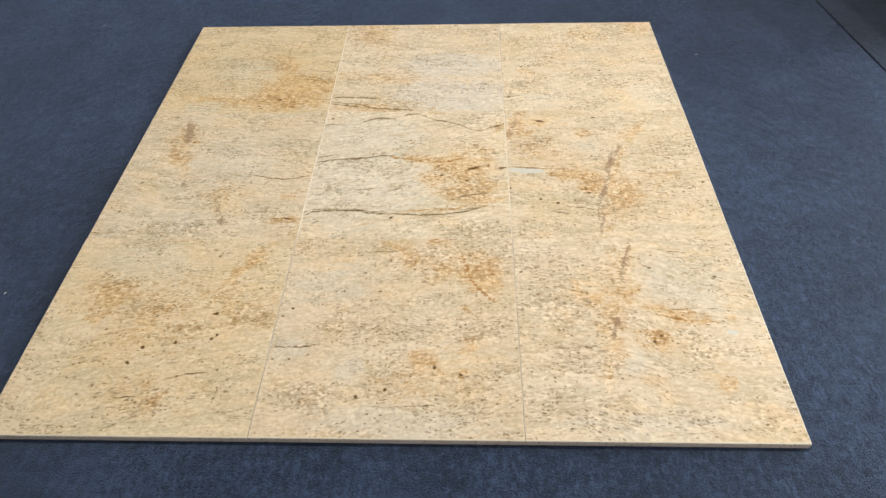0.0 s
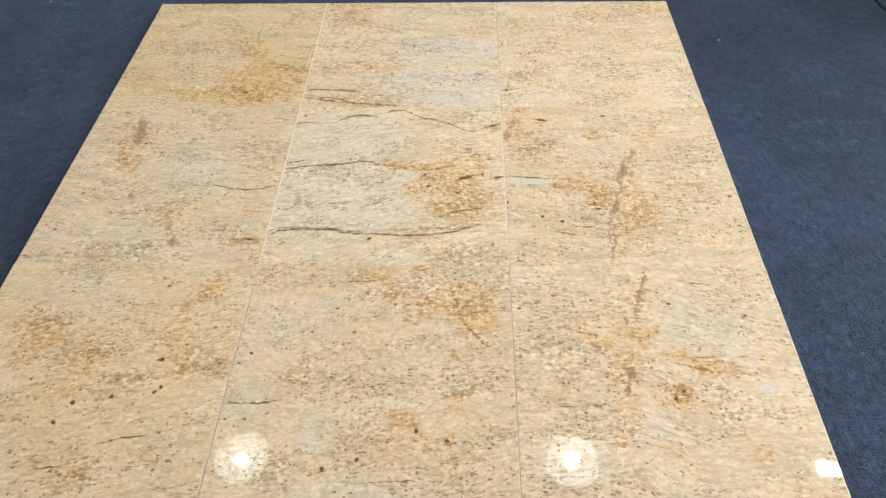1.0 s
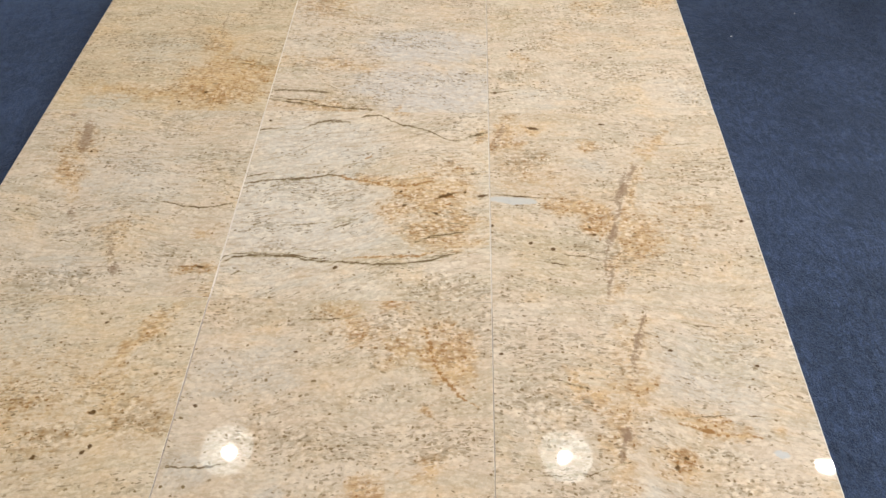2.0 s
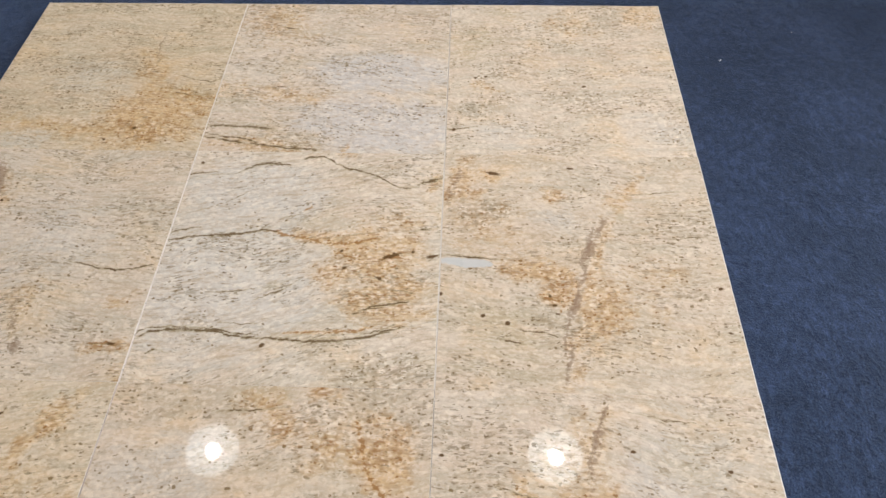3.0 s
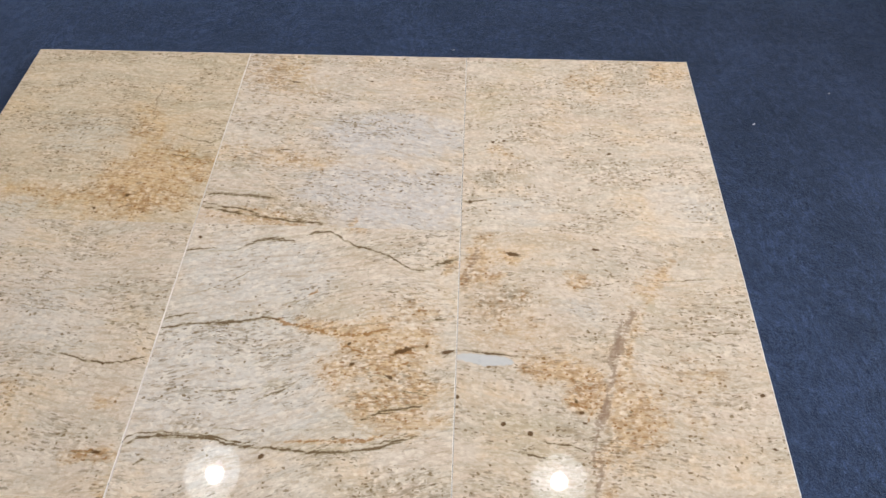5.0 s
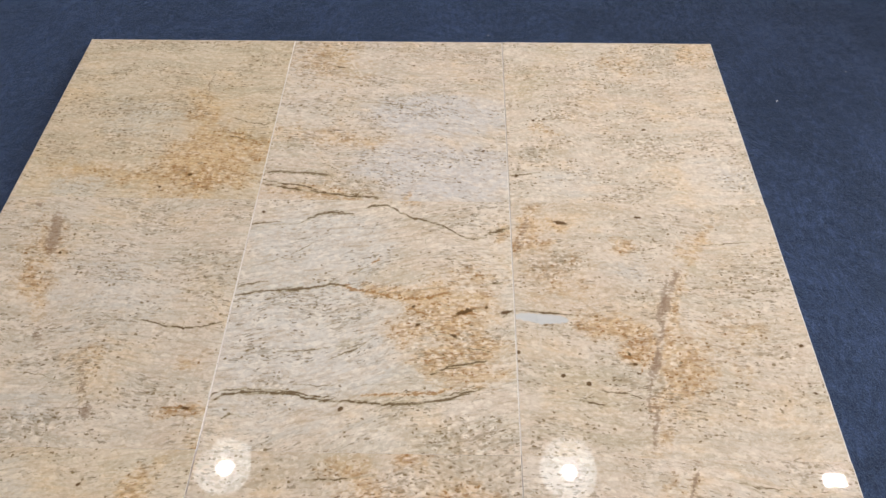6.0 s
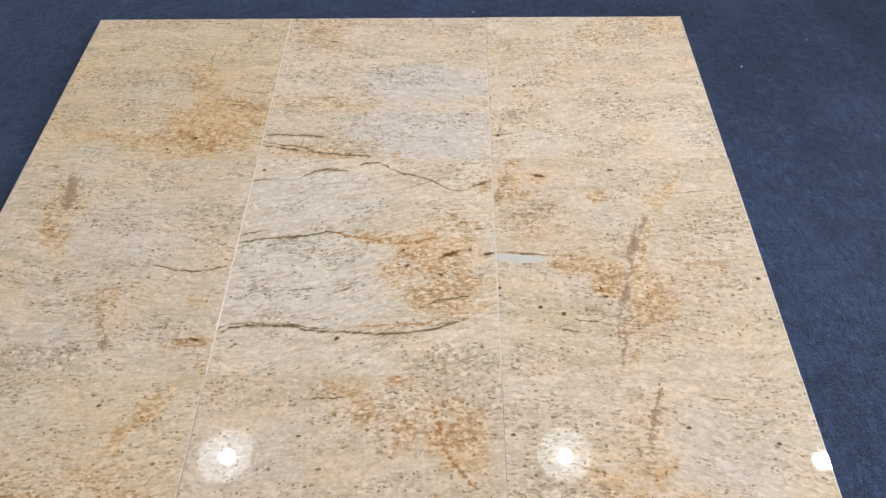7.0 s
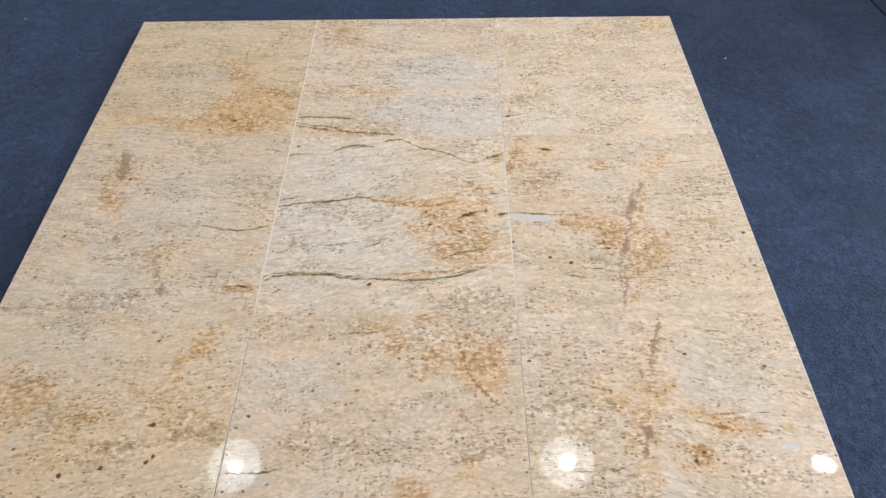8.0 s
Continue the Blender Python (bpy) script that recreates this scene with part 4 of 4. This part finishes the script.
slab("wall_east_lintel", X1, X1 + 0.2, WINDOW[0], WINDOW[1], WINDOW[3], TOP, BOUNCE_WALL, east, "wall")


def side_fill_window():
    # unseen window built round the cool fill light
    win = new("added_window")
    y0, y1, z0, z1 = WINDOW
    x = X1 + 0.1
    for a, b, c, d in ((y0, y1, z0, z0 + 0.06), (y0, y1, z1 - 0.06, z1), (y0, y0 + 0.06, z0 + 0.06, z1 - 0.06), (y1 - 0.06, y1, z0 + 0.06, z1 - 0.06),
                       (1.97, 2.03, z0 + 0.06, z1 - 0.06)):
        bm = bmesh.new()
        box(bm, x - 0.03, x + 0.03, a, b, c, d)
        part("window_frame", bm, STEEL, win)
    glass = Nodes("window_glass").set(Base_Color=(0.9, 0.95, 1.0), Roughness=0.0, Transmission_Weight=1.0).mat
    for a, b in ((y0 + 0.06, 1.97), (2.03, y1 - 0.06)):
        bm = bmesh.new()
        box(bm, x - 0.004, x + 0.004, a, b, z0 + 0.06, z1 - 0.06)
        part("pane", bm, glass, win).visible_shadow = False
    tagged(win, "unseen window in a grey metal frame, added for the cool side light", "window", kind="structure")


side_fill_window()
slab("wall_south", X0 - 0.2, X1 + 0.2, Y0 - 0.2, Y0, FLOOR - 0.12, TOP, BOUNCE_WALL, "unseen wall, white to bounce light onto the front edge", "wall")
slab("wall_north", X0 - 0.2, X1 + 0.2, Y1, Y1 + 0.2, FLOOR - 0.12, TOP, WALL, "plain grey painted wall", "wall")
slab("ceiling", X0 - 0.2, X1 + 0.2, Y0 - 0.2, Y1 + 0.2, TOP, TOP + 0.2, CEILING, "dark painted ceiling", "ceiling")


# ---- the granite tiles ----
def tile(i, j, tilt_x, tilt_y, shift):
    """One tile, its polished face at its own z = 0: the slab, and along each side the ground arris with small chips."""
    rng = random.Random(31 * i + 7 * j + 5)
    half_x, half_y = TILE / 2 - (0.00025 if j else 0.0003), TILE / 2 - 0.00003
    n = 60
    loop = []
    for sx, sy, dx, dy in ((-1, -1, 1, 0), (1, -1, 0, 1), (1, 1, -1, 0), (-1, 1, 0, -1)):
        for k in range(n):
            f = 2 * k / n
            loop.append((sx + dx * f, sy + dy * f))
    inner, outer, foot = [], [], []
    for u, v in loop:
        chip = 0.0 if rng.random() > 0.08 else rng.uniform(0.0002, 0.0010)
        c = rng.uniform(0.8, 1.2)
        free_y = (v < -0.99 and j == 0) or (v > 0.99 and j == 2)
        free_x = (u < -0.99 and i == 0) or (u > 0.99 and i == 2)
        at_x, at_y = 0.0016 if free_x else 0.0009 if j else 0.0005, 0.0022 if free_y else 0.00012
        drop = 0.0011 if free_x or free_y else 0.0004
        inner.append((u * (half_x - at_x * c - chip), v * (half_y - at_y * c - chip * 0.3), 0.0))
        outer.append((u * half_x, v * half_y, -drop * c - chip * 0.5))
        foot.append((u * half_x, v * half_y, -THICK))
    thing = new("granite_tile")
    bm = bmesh.new()
    vi, vo, vf = ([bm.verts.new(c) for c in ring] for ring in (inner, outer, foot))
    bm.faces.new(vi)
    count = len(loop)
    for k in range(count):
        m = (k + 1) % count
        bm.faces.new((vf[k], vf[m], vo[m], vo[k])).material_index = 1
    bm.faces.new(vf[::-1]).material_index = 1
    slab_ob = new("slab", mesh_of("slab", bm, granite(i, j), RIM))
    slab_ob.parent = thing
    for side in range(4):
        bm = bmesh.new()
        run = [(side * n + k) % count for k in range(n + 1)]
        low, high = [bm.verts.new(outer[k]) for k in run], [bm.verts.new(inner[k]) for k in run]
        for k in range(n):
            bm.faces.new((low[k], low[k + 1], high[k + 1], high[k]))
        part("arris", bm, ARRIS, thing, "pale ground edge with small chips")
    thing.matrix_world = pose((i - 1) * TILE + shift[0], (j - 1) * TILE + shift[1], 0, tilt_x, tilt_y, 0)
    return thing


TILE_LABELS = {
    (0, 2): "polished cream granite tile with a golden rust stain",
    (1, 2): "polished granite tile with cool grey bands and olive veins",
    (2, 2): "polished cream granite tile finely speckled with dark flecks",
    (0, 1): "polished cream granite tile with a mauve-brown streak",
    (1, 1): "polished grey-white granite tile with dark wavy veins and rust",
    (2, 1): "polished cream granite tile with a white quartz patch and brown seam",
    (0, 0): "polished golden cream granite tile with scattered dark spots",
    (1, 0): "polished speckled granite tile with a curved orange stain",
    (2, 0): "polished cream granite tile with an upright brown seam",
}
TILTS = {(0, 2): (0.05, 0.0), (1, 2): (-0.04, 0.03), (2, 2): (0.03, 0.05), (0, 1): (0.0, -0.05), (1, 1): (0.08, -0.14),
         (2, 1): (0.22, 0.0), (0, 0): (0.0, 0.03), (1, 0): (-0.05, 0.06), (2, 0): (-0.05, 0.0)}
for (i, j), text in TILE_LABELS.items():
    tagged(tile(i, j, *TILTS[i, j], (-0.0008 if (i, j) == (0, 0) else 0, 0)), text, "granite tile", "granite tiles laid three by three")


# ---- lamps over the tiles ----
def high_bay_lamp():
    """A hanging high-bay lamp: ribbed housing on a rod, LED chips and a wide round diffuser."""
    lamp = new("high_bay_lamp")
    bm = bmesh.new()
    lathe(bm, [(0.001, 0.20), (0.05, 0.20), (0.075, 0.18), (0.09, 0.10), (0.09, 0.012), (0.07, 0.006), (0.001, 0.006)])
    for k in range(18):
        a = 2 * math.pi * k / 18
        fin = box(bm, 0.085, 0.105, -0.002, 0.002, 0.03, 0.16)
        bmesh.ops.rotate(bm, verts=fin, cent=(0, 0, 0), matrix=Matrix.Rotation(a, 3, "Z"))
    part("housing", bm, STEEL, lamp, "grey ribbed metal housing")
    bm = bmesh.new()
    lathe(bm, [(0.004, 0.19), (0.004, TOP - 3.18)], 10)
    part("rod", bm, STEEL, lamp)
    bm = bmesh.new()
    rib = 72
    rings = []
    for s in range(9):
        f = s / 8
        r = 0.05 + 0.115 * f
        rings.append([bm.verts.new((r * math.cos(2 * math.pi * k / rib), r * math.sin(2 * math.pi * k / rib), 0.004 - 0.022 * f * f + 0.002 * (s % 2))) for k in range(rib)])
    for low, high in zip(rings, rings[1:]):
        for k in range(rib):
            bm.faces.new((low[k], low[(k + 1) % rib], high[(k + 1) % rib], high[k]))
    part("diffuser", bm, DIFFUSER, lamp, "dimly lit ribbed acrylic diffuser")
    bm = bmesh.new()
    lathe(bm, [(0.164, -0.012), (0.170, -0.012), (0.170, -0.024), (0.164, -0.024), (0.164, -0.012)], 64)
    part("rim", bm, DIFFUSER_RIM, lamp)
    for k in range(14):
        if k % 7 in (2, 3):
            continue
        a = 2 * math.pi * k / 14 + 0.3
        bm = bmesh.new()
        size = 0.005 + 0.003 * ((k * 5) % 3)
        r = 0.078 + 0.022 * (k % 2)
        chip = box(bm, -size, size, -size * 0.7, size * 0.7, -0.014, -0.009)
        ob = part("led_chip", bm, CHIP, lamp, "bright led chip")
        ob.location, ob.rotation_euler = (r * math.cos(a), r * math.sin(a), 0), (0, 0, a)
    return tagged(lamp, "hanging high-bay lamp with a ribbed round diffuser, switched on", "ceiling lamp", "high-bay lamps under the ceiling")


first_lamp = high_bay_lamp()
first_lamp.matrix_world = pose(*LAMPS[0])
# the second lamp, then bodies for the four added fill lights
for place in LAMPS[1:]:
    if place != FLOOD:
        copy_thing(first_lamp, pose(*place))


def floodlight():
    """A flat floodlight that looks down: ribbed housing, front frame, bracket and rod."""
    lamp = new("floodlight")
    bm = bmesh.new()
    box(bm, -0.095, 0.095, -0.07, 0.07, 0.006, 0.055)
    bmesh.ops.bevel(bm, geom=bm.edges[:], offset=0.006, segments=2, affect="EDGES")
    for k in range(9):
        box(bm, -0.08 + 0.02 * k - 0.002, -0.08 + 0.02 * k + 0.002, -0.06, 0.06, 0.054, 0.075)
    part("housing", bm, STEEL, lamp, "grey ribbed metal housing")
    for x0, x1, y0, y1 in ((-0.095, -0.078, -0.07, 0.07), (0.078, 0.095, -0.07, 0.07), (-0.078, 0.078, -0.07, -0.053), (-0.078, 0.078, 0.053, 0.07)):
        bm = bmesh.new()
        box(bm, x0, x1, y0, y1, -0.006, 0.004)
        part("front_frame", bm, STEEL, lamp)
    bm = bmesh.new()
    for x in (-0.1, 0.1):
        box(bm, x - 0.003, x + 0.003, -0.012, 0.012, 0.02, 0.12)
    box(bm, -0.097, 0.097, -0.012, 0.012, 0.114, 0.12)
    part("bracket", bm, STEEL, lamp)
    bm = bmesh.new()
    lathe(bm, [(0.004, 0.118), (0.004, TOP - 3.18)], 10)
    part("rod", bm, STEEL, lamp)
    return tagged(lamp, "flat grey floodlight hanging from the ceiling, switched on", "floodlight")


floodlight().matrix_world = pose(*FLOOD)


# ---- beside the carpet ----
def plinth():
    # invented box: stands in for the blurry, shadow-dark corner past the seam
    ob = new("dark_corner_box")
    bm = bmesh.new()
    v = box(bm, 0.0, 0.6, -0.9, 0.9, 0.06, 0.42)
    bmesh.ops.bevel(bm, geom=bm.edges[:], offset=0.004, segments=2, affect="EDGES")
    part("body", bm, CORNER_DARK, ob)
    bm = bmesh.new()
    box(bm, 0.03, 0.57, -0.87, 0.87, 0.0, 0.06)
    part("box_foot", bm, CORNER_DARK, ob)
    ob.matrix_world = pose(1.38, 1.40, FLOOR + 0.002, 0, 0, 8)
    tagged(ob, "made-up low dark brown box standing in for the dark corner", "plinth")


plinth()


# ---- lint and pile ----
def lint(x, y, size, turn):
    """A scrap of lint: a short crumpled thread."""
    rng = random.Random(int(x * 1000) + int(y * 777))
    bm = bmesh.new()
    last = None
    for k in range(5):
        c = Vector(((k - 2) * size / 4, rng.uniform(-1, 1) * size * 0.2, size * 0.12 + rng.uniform(0, 0.1) * size))
        ring = [bm.verts.new(c + Vector((0, size * 0.16 * math.cos(a), size * 0.11 * math.sin(a)))) for a in (0.0, 1.57, 3.14, 4.71)]
        if last:
            for q in range(4):
                bm.faces.new((last[q], last[(q + 1) % 4], ring[(q + 1) % 4], ring[q]))
        else:
            bm.faces.new(ring)
        last = ring
    bm.faces.new(last[::-1])
    ob = new("lint", mesh_of("lint", bm, LINT))
    ob.matrix_world = pose(x, y, FLOOR, 0, 0, turn)
    return tagged(ob, "small scrap of white lint on navy carpet", "lint", "scraps of lint on the carpet")


lint(0.789, 0.518, 0.006, 40)
lint(-1.021, 0.725, 0.007, 15)
lint(-0.802, -0.369, 0.006, 70)
lint(0.960, 0.612, 0.004, 110)
lint(0.200, 0.726, 0.004, 20)


def pile():
    """Loose fibres of the felt round the tiles, too many to count."""
    rng = np.random.default_rng(3)
    n = 90000
    x, y = rng.uniform(-1.9, 1.28, n), rng.uniform(-1.1, 1.9, n)
    keep = ((abs(x) > 1.5 * TILE + 0.003) | (abs(y) > 1.5 * TILE + 0.003)) & (x < SEAM_X - 0.012 - math.tan(SEAM_LEAN) * y)
    x, y = x[keep], y[keep]
    n = len(x)
    turn, size, lift = rng.uniform(0, 2 * np.pi, n), rng.uniform(0.003, 0.008, n), rng.uniform(0.0003, 0.0013, n)
    dx, dy, w = np.cos(turn) * size, np.sin(turn) * size, 0.00022
    wx, wy = -np.sin(turn) * w, np.cos(turn) * w
    verts = np.empty((n, 4, 3))
    verts[:, 0] = np.stack((x - wx, y - wy, np.full(n, FLOOR - 0.0005)), 1)
    verts[:, 1] = np.stack((x + wx, y + wy, np.full(n, FLOOR - 0.0005)), 1)
    verts[:, 2] = np.stack((x + dx * 0.6 + wx, y + dy * 0.6 + wy, FLOOR + lift), 1)
    verts[:, 3] = np.stack((x + dx, y + dy, FLOOR + lift * 0.6), 1)
    faces = np.arange(n * 4).reshape(n, 4)
    me = bpy.data.meshes.new("carpet_pile")
    me.from_pydata(verts.reshape(-1, 3).tolist(), [], faces.tolist())
    g = Nodes("felt_fibres")
    r = g.tree.nodes.new("ShaderNodeNewGeometry").outputs["Random Per Island"]
    g.set(Base_Color=g.mix(g.step(r, 0.4, 1.0), (0.026, 0.044, 0.092), (0.068, 0.108, 0.215)), Roughness=0.9, Specular_IOR_Level=0.2)
    me.materials.append(g.mat)
    tagged(new("carpet_pile", me), "loose navy felt fibres of the carpet", "carpet pile", kind="stuff")


pile()
